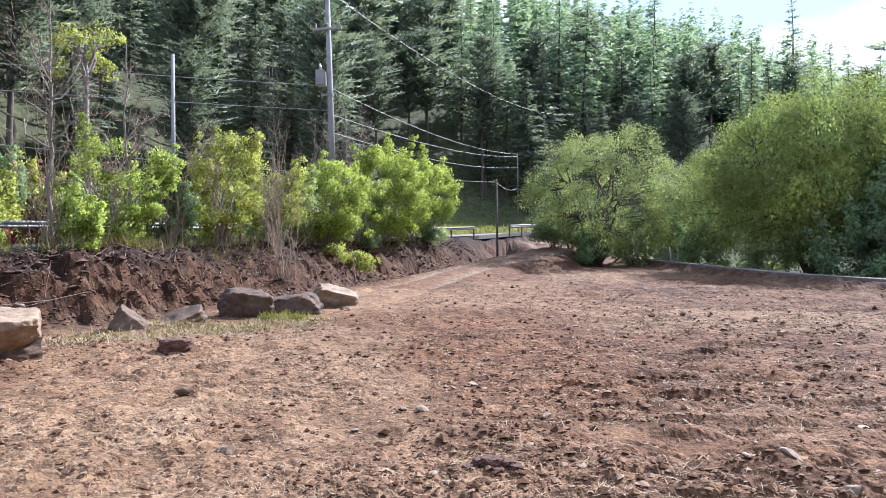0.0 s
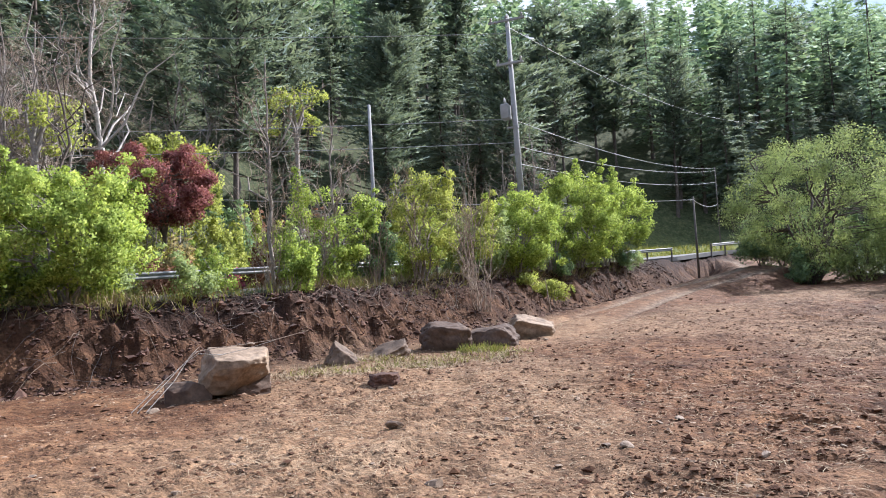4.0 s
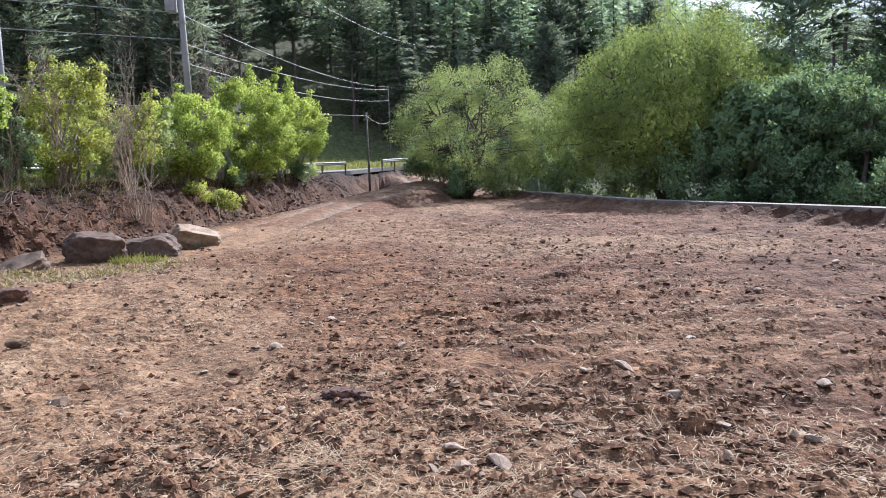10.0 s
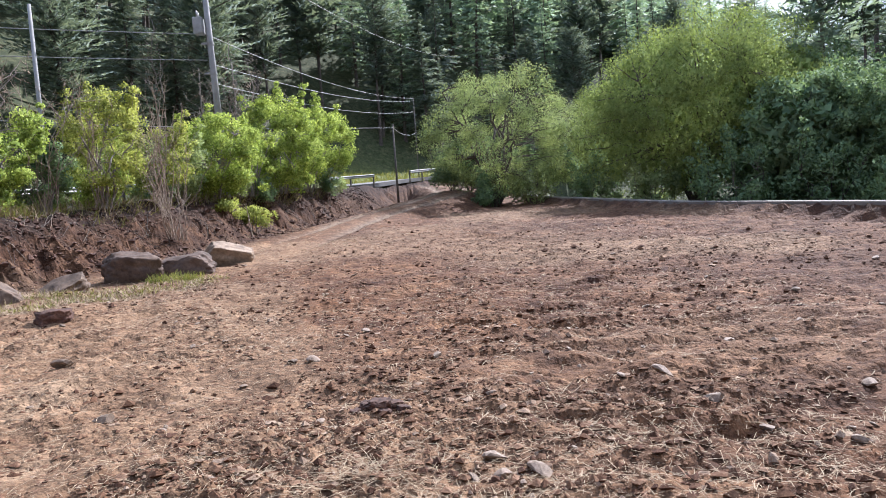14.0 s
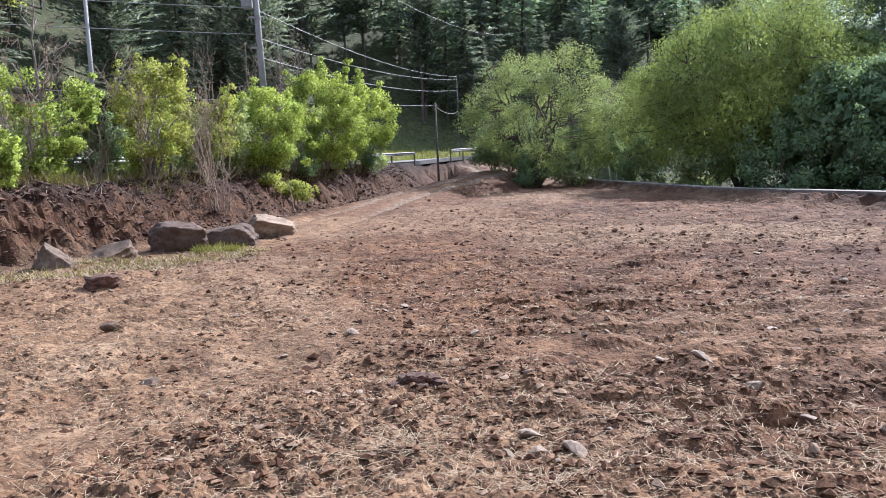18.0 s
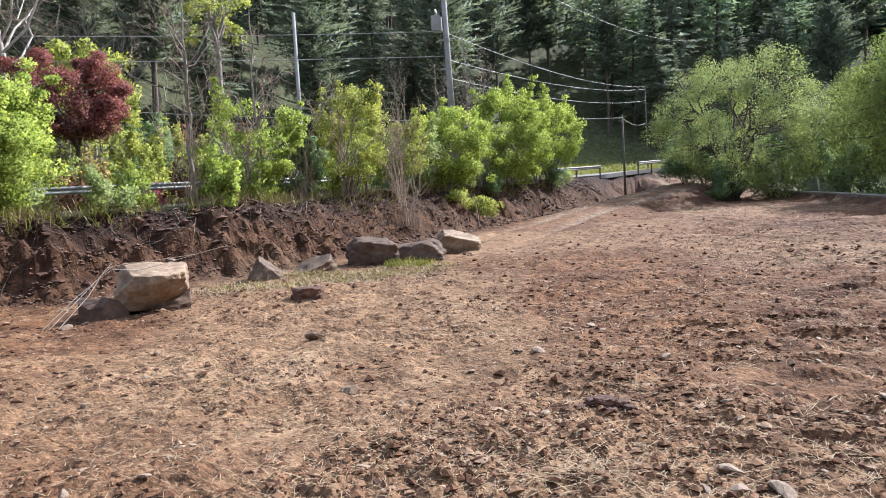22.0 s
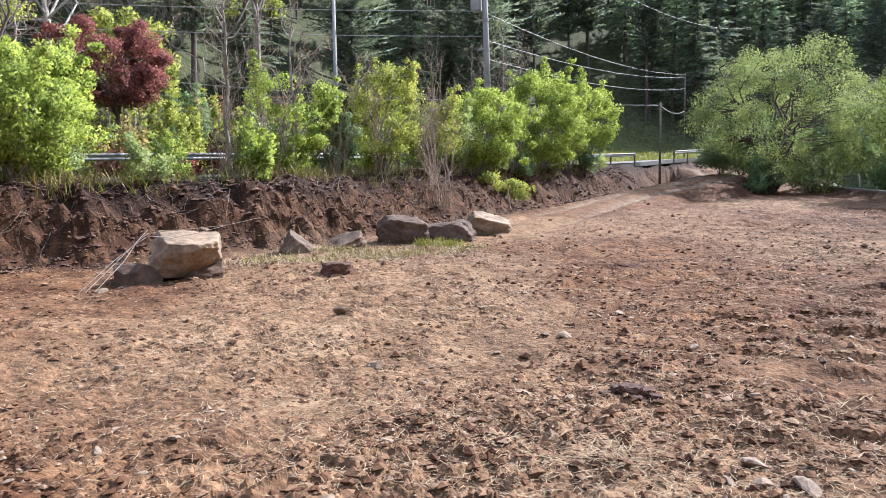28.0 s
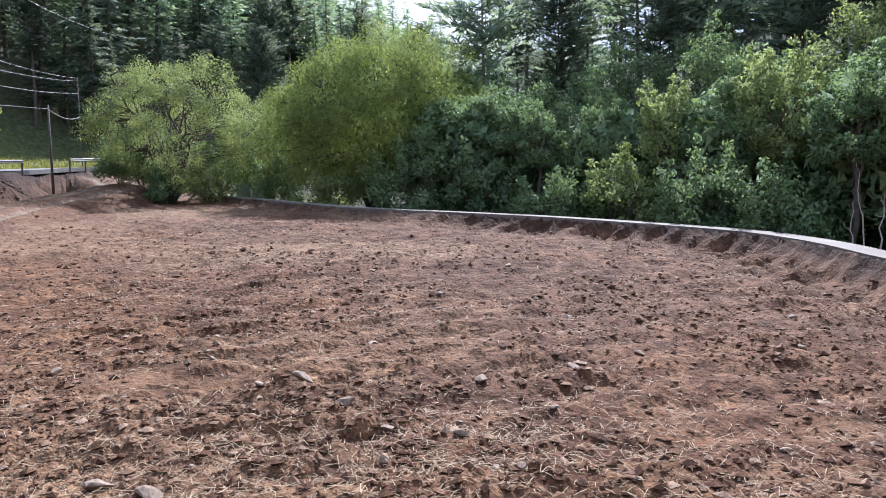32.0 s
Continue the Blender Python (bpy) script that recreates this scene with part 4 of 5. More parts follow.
# the wooded hills
def plant_woods():
    rng = np.random.default_rng(7)
    kinds = []
    for s, (h, w, leaf, kw) in enumerate([(14.0, 6.4, "needle", {}), (16.5, 7.0, "needle", {}), (13.0, 6.2, "needle_dark", {"pine": True, "start": 0.38, "droop": 0.05}), (12.0, 6.0, "needle_dark", {"start": 0.2})]):
        kinds.append(conifer("conifer", 0, -300 - 20 * s, h, w, "tall green conifer on the wooded hillside", 900 + s, leaf, group="hillside conifers", z=0, whorls=24, arms=6, per=12, **kw))
    gx, gy = np.meshgrid(np.arange(-150, 170, 4.9), np.arange(-20, 225, 4.9))
    px = gx.ravel() + rng.uniform(-2.4, 2.4, gx.size)
    py = gy.ravel() + rng.uniform(-2.4, 2.4, gx.size)
    dr, _, _ = along(px, py, RAIL)
    ds, _, _ = along(px, py, STRIP)
    azi = np.degrees(np.arctan2(px, np.maximum(py, 0.1)))
    hill = (dr > 15.0) & (azi > -68) & (azi < 62)
    slope = (ds < -15) & (dr < -3) & (azi > 34) & (azi < 78) & (py < 62)
    hill &= ~((px > -9) & (px < 20) & (py < 74) & (dr < 18))
    zs = land(px, py, False)[0]
    spots = []
    limit = np.tan(np.radians(np.interp(azi, [4, 9, 16, 22, 27, 33, 34, 90], [60, 19.8, 16.6, 14.2, 12.0, 10.5, 60, 60])))
    for i in np.nonzero(hill | slope)[0]:
        if slope[i] and i % 2:
            continue
        r = math.hypot(px[i], py[i])
        d = dr[i] if hill[i] else -ds[i]
        if r < (140 if azi[i] < 4 else 210) and (zs[i] + 11.0) / r < limit[i] and zs[i] / r < 0.47:
            spots.append((d + 0.3 * r, r, px[i], py[i], zs[i], bool(slope[i])))
    spots.sort()
    fine = []
    for s, (h, w, leaf, kw) in enumerate([(14.0, 6.4, "needle", {}), (13.0, 6.2, "needle_dark", {"pine": True, "start": 0.36, "droop": 0.05}), (12.0, 6.0, "needle_dark", {"start": 0.15})]):
        fine.append(conifer("conifer", 0, -400 - 20 * s, h, w, "tall green conifer at the wood's edge", 920 + s, leaf, group="hillside conifers", z=0, whorls=30, arms=7, per=34, full=0.8, **kw))
    for n, (d, r, x, y, z, right) in enumerate(spots[:220]):
        pool = fine if n < 50 else kinds
        k = int(rng.integers(0, len(pool)))
        if right or (x < -6 and rng.uniform() < 0.85):
            k = len(pool) - 2 + (0 if right else int(rng.integers(0, 2)))
        sc = rng.uniform(0.7, 1.25)
        ob = copy_thing(pool[k], pose(x, y, z - 0.2, rng.normal() * 1.5, rng.normal() * 1.5, rng.uniform(0, 360)))
        ob.scale = (sc, sc, sc * rng.uniform(0.9, 1.15))
    kinds += fine
    # the rest of the far wood is one mass
    nv, nf, nh, count = [], [], [], 0
    proto = [conifer_arrays(950 + k, 15.5, 5.6, whorls=14, arms=5, per=4, full=1.5) for k in range(3)]
    small = [conifer_arrays(960 + k, 11.0, 6.4, whorls=10, arms=5, per=4, start=0.02, full=1.6) for k in range(3)]
    rest = [(*q, 1) for q in spots[220:]]
    for q in spots[220:]:
        if q[1] > 60 and q[2] > 0.03 * q[3]:
            for _ in range(2):
                x, y = q[2] + rng.uniform(-2.6, 2.6), q[3] + rng.uniform(-2.6, 2.6)
                rest.append((q[0], q[1], x, y, ground_at(x, y), q[5], 0))
    for d, r, x, y, z, right, big in rest:
        c, e, h = (proto if big else small)[int(rng.integers(0, 3))][2]
        sc, th = rng.uniform(0.65, 1.15), rng.uniform(0, 6.28)
        m = np.array([[math.cos(th), -math.sin(th), 0], [math.sin(th), math.cos(th), 0], [0, 0, 1]]) * sc
        nv.append(c @ m.T + [x, y, z - 0.2])
        nf.append(e + count)
        nh.append(h @ m.T + [x, y, z - 0.2])
        count += len(c)
    far = empty("far_wood", 0, 0, 0, "distant conifer wood covering the hillside", "wood", kind="stuff")
    # the needles' bluish tint stands in for haze over the far wood
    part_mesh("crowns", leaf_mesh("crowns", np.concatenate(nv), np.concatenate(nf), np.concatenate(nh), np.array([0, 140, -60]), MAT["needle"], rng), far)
    for k in kinds:
        for o in (*k.children_recursive, k):
            bpy.data.objects.remove(o)
    # bare broadleaved trees along the wood's edge
    proto = [bare_tree("bare_tree", 0, -300, h, "grey leafless tree at the wood's edge", 970 + q, "bark", 0.10, 0.3, 0.4, 15, "bare trees at the wood's edge", z=0) for q, h in enumerate((9.0, 10.5, 8.0))]
    line = np.array(RAIL)
    for k in range(24):
        u = rng.uniform(0.13, 0.62) * (len(line) - 1)
        p = line[int(u)] + (line[int(u) + 1] - line[int(u)]) * (u - int(u))
        q = line[int(u) + 1] - line[int(u)]
        n = np.array([-q[1], q[0]]) / math.hypot(q[0], q[1])
        o = rng.uniform(9, 19)
        x, y = p[0] + n[0] * o, p[1] + n[1] * o
        copy_thing(proto[k % 3], pose(x, y, ground_at(x, y) - 0.1, 0, 0, rng.uniform(0, 360)))
    for k in proto:
        for o in (*k.children_recursive, k):
            bpy.data.objects.remove(o)


plant_woods()


# ---- poles, wires and guardrail ----
def wire(name, p, q, sag, r=0.012, label="sagging overhead power cable", group="overhead cables"):
    t = np.linspace(0, 1, 17)[:, None]
    pts = np.array(p) + (np.array(q) - np.array(p)) * t
    pts[:, 2] -= sag * 4 * (t * (1 - t))[:, 0]
    v, f = tubes([(pts, r, r)], 5)
    return tagged(new(name, np_mesh(name, v, f, MAT["wire"], True)), label, "cable", group)


def power_pole(x, y, z, top, lean=0.0, r=0.15, label="grey concrete power pole with transformer", arms=True, box=True, mat="pole"):
    ob = empty("power_pole", x, y, z, label, "power pole")
    ob.rotation_euler = (0, lean, 0)
    h = top - z
    bm = bmesh.new()
    add_cone(bm, (0, 0, -0.3), (0, 0, h), r, r * 0.62, 14)
    part("shaft", bm, MAT[mat], ob, smooth=True)
    if arms:
        for zz, ln in ((h - 0.25, 1.5), (h - 2.0, 1.1)):
            bm = bmesh.new()
            add_box(bm, 0, -0.16, zz, ln, 0.09, 0.09, 0.01)
            arm = part("crossarm", bm, MAT["steel"], ob, "steel crossarm")
            for sx in (-0.42, 0.0, 0.42):
                bm = bmesh.new()
                for k in range(3):
                    add_cone(bm, (sx * ln, -0.16, zz + 0.05 + 0.06 * k), (sx * ln, -0.16, zz + 0.10 + 0.06 * k), 0.055, 0.03, 8)
                part("insulator", bm, MAT["ceramic"], arm, "ceramic insulator", True)
    if box:
        bm = bmesh.new()
        add_box(bm, -0.34, -0.05, h - 3.9, 0.36, 0.42, 0.62, 0.04)
        tr = part("transformer", bm, MAT["steel"], ob, "grey transformer tank")
        bm = bmesh.new()
        for k in (-0.1, 0.1):
            add_cone(bm, (-0.34, -0.05 + k, h - 3.6), (-0.34, -0.05 + k, h - 3.35), 0.04, 0.025, 8)
        part("bushing", bm, MAT["ceramic"], tr, "ceramic bushing", True)
        for zz in (h - 4.6, h - 5.7):
            bm = bmesh.new()
            add_cone(bm, (0, 0, zz), (0, 0, zz + 0.1), r * 0.95, r * 0.95, 14)
            add_box(bm, -0.2, -0.05, zz + 0.05, 0.25, 0.05, 0.08, 0.01)
            part("bracket", bm, MAT["steel"], ob, "steel band bracket")
    return ob


P1 = (-6.25, 27.6)
power_pole(P1[0], P1[1], ground_at(*P1), 12.7, -0.02, 0.14)
power_pole(-10.4, 22.6, ground_at(-10.4, 22.6), 8.45, 0.0, 0.085, "slim grey pole beside the road", False, False)
power_pole(0.08, 41.9, ground_at(0.08, 41.9), 6.35, 0.0, 0.075, "thin dark wooden pole beside the track", False, False, "dark_wood")
power_pole(11.6, 91.2, ground_at(11.6, 91.2), 20.7, 0.0, 0.15, "far power pole with a crossarm before the hill", True, False)
power_pole(1.85, 59.9, ground_at(1.85, 59.9), 10.5, 0.0, 0.055, "far slim dark pole beside the road", False, False, "dark_wood")
power_pole(30.9, 105.5, ground_at(30.9, 105.5), 21.1, 0.0, 0.14, "far power pole on the hillside", True, False)


def guardrail(i0, i1, step_m=2.0):
    pts = np.array(RAIL)
    seg = np.linalg.norm(np.diff(pts[:, :2], axis=0), axis=1)
    run = np.concatenate([[0], np.cumsum(seg)])
    at = np.arange(i0, i1 + 0.01, step_m)
    X, Y, Z = (np.interp(at, run, pts[:, k]) for k in range(3))
    ob = empty("guardrail", X[0], Y[0], Z[0], "low galvanised steel guardrail along the road", "guardrail", "guardrails")
    for k in range(len(at)):
        bm = bmesh.new()
        add_cone(bm, (0, 0, -0.35), (0, 0, 0.56), 0.05, 0.05, 8)
        add_cone(bm, (0, 0, 0.56), (0, 0, 0.59), 0.055, 0.03, 8)
        p = part("post", bm, MAT["dark_wood"], ob, "dark weathered post", smooth=False)
        p.location = (X[k] - X[0], Y[k] - Y[0], Z[k] - Z[0])
    prof = [(0.0, 0.0), (0.03, 0.02), (0.03, 0.06), (0.0, 0.08), (0.0, 0.10), (0.03, 0.12), (0.03, 0.16), (0.0, 0.18)]
    vs, fs = [], []
    tx, ty = np.gradient(X), np.gradient(Y)
    ln = np.hypot(tx, ty)
    nx, ny = ty / ln, -tx / ln
    for side, off in ((0, 0.07), (1, 0.074)):
        for a, b in prof:
            vs.append(np.stack([X - X[0] + nx * (off + a), Y - Y[0] + ny * (off + a), Z - Z[0] + 0.40 + b], 1))
    k = len(at)
    v = np.concatenate(vs)
    i = np.arange(k - 1)
    for s in range(len(prof) - 1):
        fs.append(np.stack([s * k + i, s * k + i + 1, (s + 1) * k + i + 1, (s + 1) * k + i], 1))
    part_mesh("beam", np_mesh("beam", v, np.concatenate(fs), MAT["steel"], True), ob, "corrugated steel beam")
    return ob


_pts = np.array(RAIL)
_run = np.concatenate([[0], np.cumsum(np.linalg.norm(np.diff(_pts[:, :2], axis=0), axis=1))])
_end = float(_run[int(np.argmin(np.hypot(_pts[:, 0] + 0.7, _pts[:, 1] - 45.9)))])
_a = float(_run[int(np.argmin(np.hypot(_pts[:, 0] + 20.5, _pts[:, 1] - 7.4)))])
guardrail(_a - 12, _end)
guardrail(_end + 4.0, _end + 8)

# ---- boulders ----
def boulder(name, x, y, sx, sy, sz, seed, mat, label, turn=0.0, tilt=0.0, cuts=9, faces=(), sink=0.12, group="boulders", rough=0.03, sub=3, category="boulder", edge=0.07, soft=0):
    """A rock: a block split along a few planes, its edges worn and its faces pitted."""
    rng = np.random.default_rng(seed)
    bm = bmesh.new()
    bmesh.ops.create_cube(bm, size=2.0)
    planes = [(Vector(d).normalized(), h) for *d, h in faces]
    for _ in range(cuts):
        d = rng.normal(size=3)
        d /= np.linalg.norm(d)
        planes.append((Vector(d), rng.uniform(0.85, 1.15)))
    for sgn in ((1, 1), (1, -1), (-1, 1), (-1, -1)):
        planes.append((Vector((sgn[0], sgn[1], rng.uniform(-0.3, 0.3))).normalized(), rng.uniform(1.0, 1.2)))
        planes.append((Vector((sgn[0], sgn[1], 1.3)).normalized(), rng.uniform(1.25, 1.45)))
    for d, h in planes:
        cut = bmesh.ops.bisect_plane(bm, geom=bm.verts[:] + bm.edges[:] + bm.faces[:], dist=0.0001, plane_co=d * h, plane_no=d, clear_outer=True)
        rim = [e for e in cut["geom_cut"] if isinstance(e, bmesh.types.BMEdge)]
        if len(rim) > 2:
            bmesh.ops.contextual_create(bm, geom=rim)
    bmesh.ops.remove_doubles(bm, verts=bm.verts[:], dist=0.02)
    bmesh.ops.bevel(bm, geom=bm.edges[:], offset=edge, segments=2, profile=0.6, affect="EDGES", clamp_overlap=True)
    for _ in range(sub + 1):
        lim = 0.5 if _ == 0 else 0.24 if _ == 1 else 0.13
        long = [e for e in bm.edges if e.calc_length() > lim]
        if long:
            bmesh.ops.subdivide_edges(bm, edges=long, cuts=1, use_grid_fill=True)
        bmesh.ops.triangulate(bm, faces=bm.faces[:])
    for _ in range(soft):
        bmesh.ops.smooth_vert(bm, verts=bm.verts[:], factor=0.5, use_axis_x=True, use_axis_y=True, use_axis_z=True)
    bm.normal_update()
    for v in bm.verts:
        n = noise.fractal(v.co * 1.8 + Vector((seed, 0, 0)), 0.8, 2.0, 5)
        v.co += v.co.normalized() * n * rough * 1.6
        v.co = Vector((v.co.x * sx / 2, v.co.y * sy / 2, v.co.z * sz / 2))
    me = bpy.data.meshes.new(name)
    for f in bm.faces:
        f.smooth = True
    bm.to_mesh(me)
    bm.free()
    me.materials.append(MAT[mat])
    ob = new(name, me)
    ob.rotation_euler = (0, radians(tilt), radians(turn))
    ob.location = (x, y, ground_at(x, y) + sz / 2 - sink)
    return tagged(ob, label, category, group)


# local x runs across the view, -y faces the camera
boulder("boulder", -6.78, 9.3, 1.04, 0.95, 0.72, 3, "tan_rock", "large tan flat-topped boulder with dark undercut side", 36, 3, 0,
        ((0.0, -0.28, 1, 0.70), (0.10, -1, -0.50, 0.82), (0.9, -0.9, -0.9, 0.66), (0.1, -0.7, -1, 1.05), (1, -0.1, 0.1, 0.95), (-1, -0.25, 0.30, 0.86), (0.2, 1, 0.4, 0.9)), -0.06, rough=0.06, edge=0.07, soft=2)
# added dark rock that stands for the shadow under the slab
boulder("boulder", -6.80, 9.50, 0.84, 0.55, 0.42, 23, "brown_rock", "added dark rock for the shaded base of the large tan boulder", 36, 0, 3, (), 0.12, rough=0.06)
boulder("boulder", -7.24, 8.78, 0.66, 0.5, 0.44, 13, "brown_rock", "dark brown stone beside the large boulder", 40, 0, 5)
boulder("boulder", -5.3, 14.95, 1.12, 0.8, 0.72, 5, "brown_rock", "rounded brown boulder with steep face", 20, 2, 0, ((0.12, -0.15, 1, 0.86), (-1, -0.1, 0.9, 1.06), (1, 0, 0.8, 1.0), (0, -1, -0.12, 0.86)), 0.13, rough=0.09, edge=0.3, soft=14)
boulder("boulder", -4.42, 15.6, 1.15, 0.8, 0.58, 6, "brown_rock", "low brown sloping boulder", 8, 8, 1, ((-0.55, -0.1, 1, 0.66), (0, -1, 0.2, 0.82), (1, -0.2, 0.6, 0.92)), 0.12, rough=0.09, edge=0.25, soft=9)
boulder("boulder", -3.95, 17.2, 1.1, 0.75, 0.58, 7, "tan_rock", "brown angular boulder with a flat top", 14, 6, 1, ((0.32, -0.3, 1, 0.66), (0.1, -1, -0.35, 0.66), (-1, -0.2, 0.4, 0.85)), 0.08, rough=0.08, edge=0.12, soft=3)
boulder("boulder", -6.62, 12.5, 0.80, 0.62, 0.62, 8, "rust_rock", "small pointed brown boulder", 28, 0, 1, ((0.75, -0.15, 0.75, 0.34), (-1, -0.1, 0.42, 0.56), (0, -1, 0.4, 0.60)), 0.12, rough=0.09, edge=0.10, soft=3)
boulder("boulder", -6.05, 13.5, 0.8, 0.6, 0.40, 9, "rust_rock", "small flat tan boulder", 25, -14, 2, ((-0.3, -0.5, 1, 0.5),), 0.1, rough=0.08)

# ---- overhead cables ----
A1 = (-6.45, 27.4)
for z0, z1, sag in ((8.45, 10.4, 0.6), (7.4, 10.2, 0.5), (6.7, 9.3, 0.5)):
    wire("power_cable", (A1[0], A1[1], z0), (1.85, 59.8, z1), sag, 0.013)
for z0, z1, sag in ((8.45, 9.0, 0.5), (7.5, 8.2, 0.45), (11.9, 12.5, 0.5)):
    wire("power_cable", (-42.0, 8.0, z1), (A1[0], A1[1], z0), sag, 0.013)
wire("power_cable", (A1[0], A1[1], 12.2), (11.6, 91.0, 20.3), 2.2, 0.013)
wire("power_cable", (11.6, 91.0, 20.3), (30.9, 105.3, 20.6), 0.9, 0.022)
wire("power_cable", (11.6, 91.0, 18.6), (30.9, 105.3, 18.9), 0.9, 0.022)
wire("telephone_cable", (-42.0, 9.0, 9.0), (0.08, 41.8, 6.15), 1.1, 0.016, "thick pale telephone cable sagging over the road")
wire("telephone_cable", (0.08, 41.9, 6.15), (1.85, 59.8, 7.6), 0.3, 0.016, "thick pale telephone cable sagging over the road")

# ---- undergrowth on the crest and in the garden ----
rng = np.random.default_rng(77)
line = np.array(RAIL)


def beside(u, off):
    """A place at the fraction u of the road, off metres to its left."""
    i = min(int(u), len(line) - 2)
    p, q = line[i], line[i + 1]
    c = p[:2] + (q[:2] - p[:2]) * (u - i)
    n = np.array([-(q - p)[1], (q - p)[0]]) / math.hypot(q[0] - p[0], q[1] - p[1])
    return float(c[0] + n[0] * off), float(c[1] + n[1] * off)


for k in range(44):
    u = rng.uniform(7.5, 25.5)
    x, y = beside(u, rng.uniform(-2.5, -0.5))
    leafy_plant("low_shrub", x, y, rng.uniform(0.5, 1.2), rng.uniform(0.8, 1.7), ["leaf_bright", "leaf_mid", "leaf_willow"][k % 3], "bark",
                "low green undergrowth on the bank's crest", "shrub", 300 + k, 14, 45, 0.045, 0.26, 4, stem_r=0.012, shoots=4, group="low undergrowth")
for k in range(38):
    u = rng.uniform(6.0, 27.0)
    x, y = beside(u, rng.uniform(6.3, 15.5))
    leafy_plant("garden_shrub", x, y, rng.uniform(1.2, 3.4), rng.uniform(1.8, 4.2), ["leaf_willow", "leaf_mid", "leaf_bright", "leaf_yellow", "leaf_rust", "leaf_ochre"][k % 6], "bark",
                "rounded garden shrub behind the road", "shrub", 340 + k, 34, 42, 0.08, 0.42, 5, stem_r=0.025, shoots=6, group="garden shrubs")
for k, (x, y, h, w) in enumerate([(-6.7, 21.6, 3.4, 1.8), (-6.2, 20.8, 2.9, 1.6), (-10.6, 16.3, 3.6, 1.7), (-8.5, 18.3, 3.1, 1.8), (-13.9, 9.7, 3.4, 2.0), (-13.4, 10.2, 2.6, 1.6), (-9.9, 15.4, 2.6, 1.6), (-7.9, 20.2, 3.2, 1.7), (-14.6, 8.2, 2.8, 1.8), (-15.0, 9.3, 3.4, 1.9), (-9.2, 16.6, 3.2, 1.7), (-7.0, 22.4, 3.0, 1.7)]):
    thicket("brushwood", x, y, h * 1.25, w * 1.3, 400 + k, "leafless brown brush on the bank's crest", "twig", 15)
leafy_plant("ochre_tree", -28.8, 16.2, 8.0, 7.0, "leaf_ochre", "bark", "ochre-leaved tree with flat crown", "tree", 61, 110, 120, 0.07, 0.5, 6, trunk=3.8, stem_r=0.05)
leafy_plant("young_tree", -15.2, 25.7, 8.9, 3.2, "leaf_yellow", "bark", "slender young tree with yellow-green leaves on top", "tree", 62, 18, 90, 0.06, 0.42, 6, trunk=5.8, stem_r=0.06)
leafy_plant("young_tree", -19.2, 17.0, 7.0, 3.0, "leaf_yellow", "bark", "slender young tree with yellow-green leaves on top", "tree", 63, 16, 90, 0.06, 0.42, 6, trunk=4.6, stem_r=0.06)
leafy_plant("hanging_shrub", -8.9, 15.0, 1.0, 0.8, "leaf_bright", "bark", "small bright green shrub on the bank's edge", "shrub", 64, 16, 70, 0.05, 0.24, 4, stem_r=0.012, shoots=5)
leafy_plant("hanging_shrub", -4.9, 25.7, 1.0, 1.3, "leaf_yellow", "bark", "small yellow-green shrub sliding down the bank", "shrub", 65, 18, 70, 0.05, 0.26, 4, stem_r=0.012)
leafy_plant("hanging_shrub", -5.6, 24.8, 0.8, 1.5, "leaf_yellow", "bark", "bright green shrub drooping over the bank", "shrub", 66, 20, 70, 0.05, 0.24, 4, stem_r=0.015)
# growth under and between the willows, and along the creek
for k, (x, y, h, w) in enumerate([(3.2, 40.8, 1.6, 3.0), (5.0, 38.0, 1.1, 2.8), (7.2, 38.4, 1.4, 3.2), (4.2, 41.0, 2.6, 3.0), (7.8, 41.8, 2.8, 3.4), (10.2, 36.4, 3.0, 3.2), (11.3, 31.4, 2.6, 3.0), (13.0, 26.8, 3.4, 3.6), (15.5, 25.0, 3.4, 3.6), (15.8, 21.0, 2.6, 3.0),
                                  (17.0, 18.6, 2.8, 3.0), (16.9, 15.4, 2.8, 3.0), (17.3, 12.6, 2.8, 3.2), (22.8, 20.0, 7.6, 5.0), (24.0, 14.4, 8.2, 5.4), (20.6, 8.6, 5.6, 5.0), (23.6, 25.6, 8.0, 5.4), (18.6, 32.0, 7.6, 5.2), (13.8, 38.2, 6.4, 5.0)]):
    leafy_plant("creek_shrub", x, y, h, w, ["leaf_mid", "leaf_mid", "leaf_willow", "leaf_mid"][k % 4], "dark_bark", "dense green growth along the creek", "shrub", 500 + k,
                int(15 * h), 74, 0.07, 0.52, 6, stem_r=0.03, shoots=8, group="creek growth")
# sunlit clumps of the canopy put in as added trees, every other one paler
for k, (x, y, h, w) in enumerate([(19.3, 14.4, 6.4, 2.6), (18.6, 11.6, 5.4, 2.4), (19.0, 18.6, 5.2, 2.4), (17.4, 23.6, 5.4, 2.6)]):
    leafy_plant("young_tree", x, y, h, w, ["leaf_willow", "leaf_mid"][k % 2], "dark_bark", "added young tree for the sunlit clumps above the creek growth", "tree", 560 + k, 40, 110, 0.06, 0.42, 5, stem_r=0.04, trunk=h * 0.5, shoots=8, group="sunlit young trees")
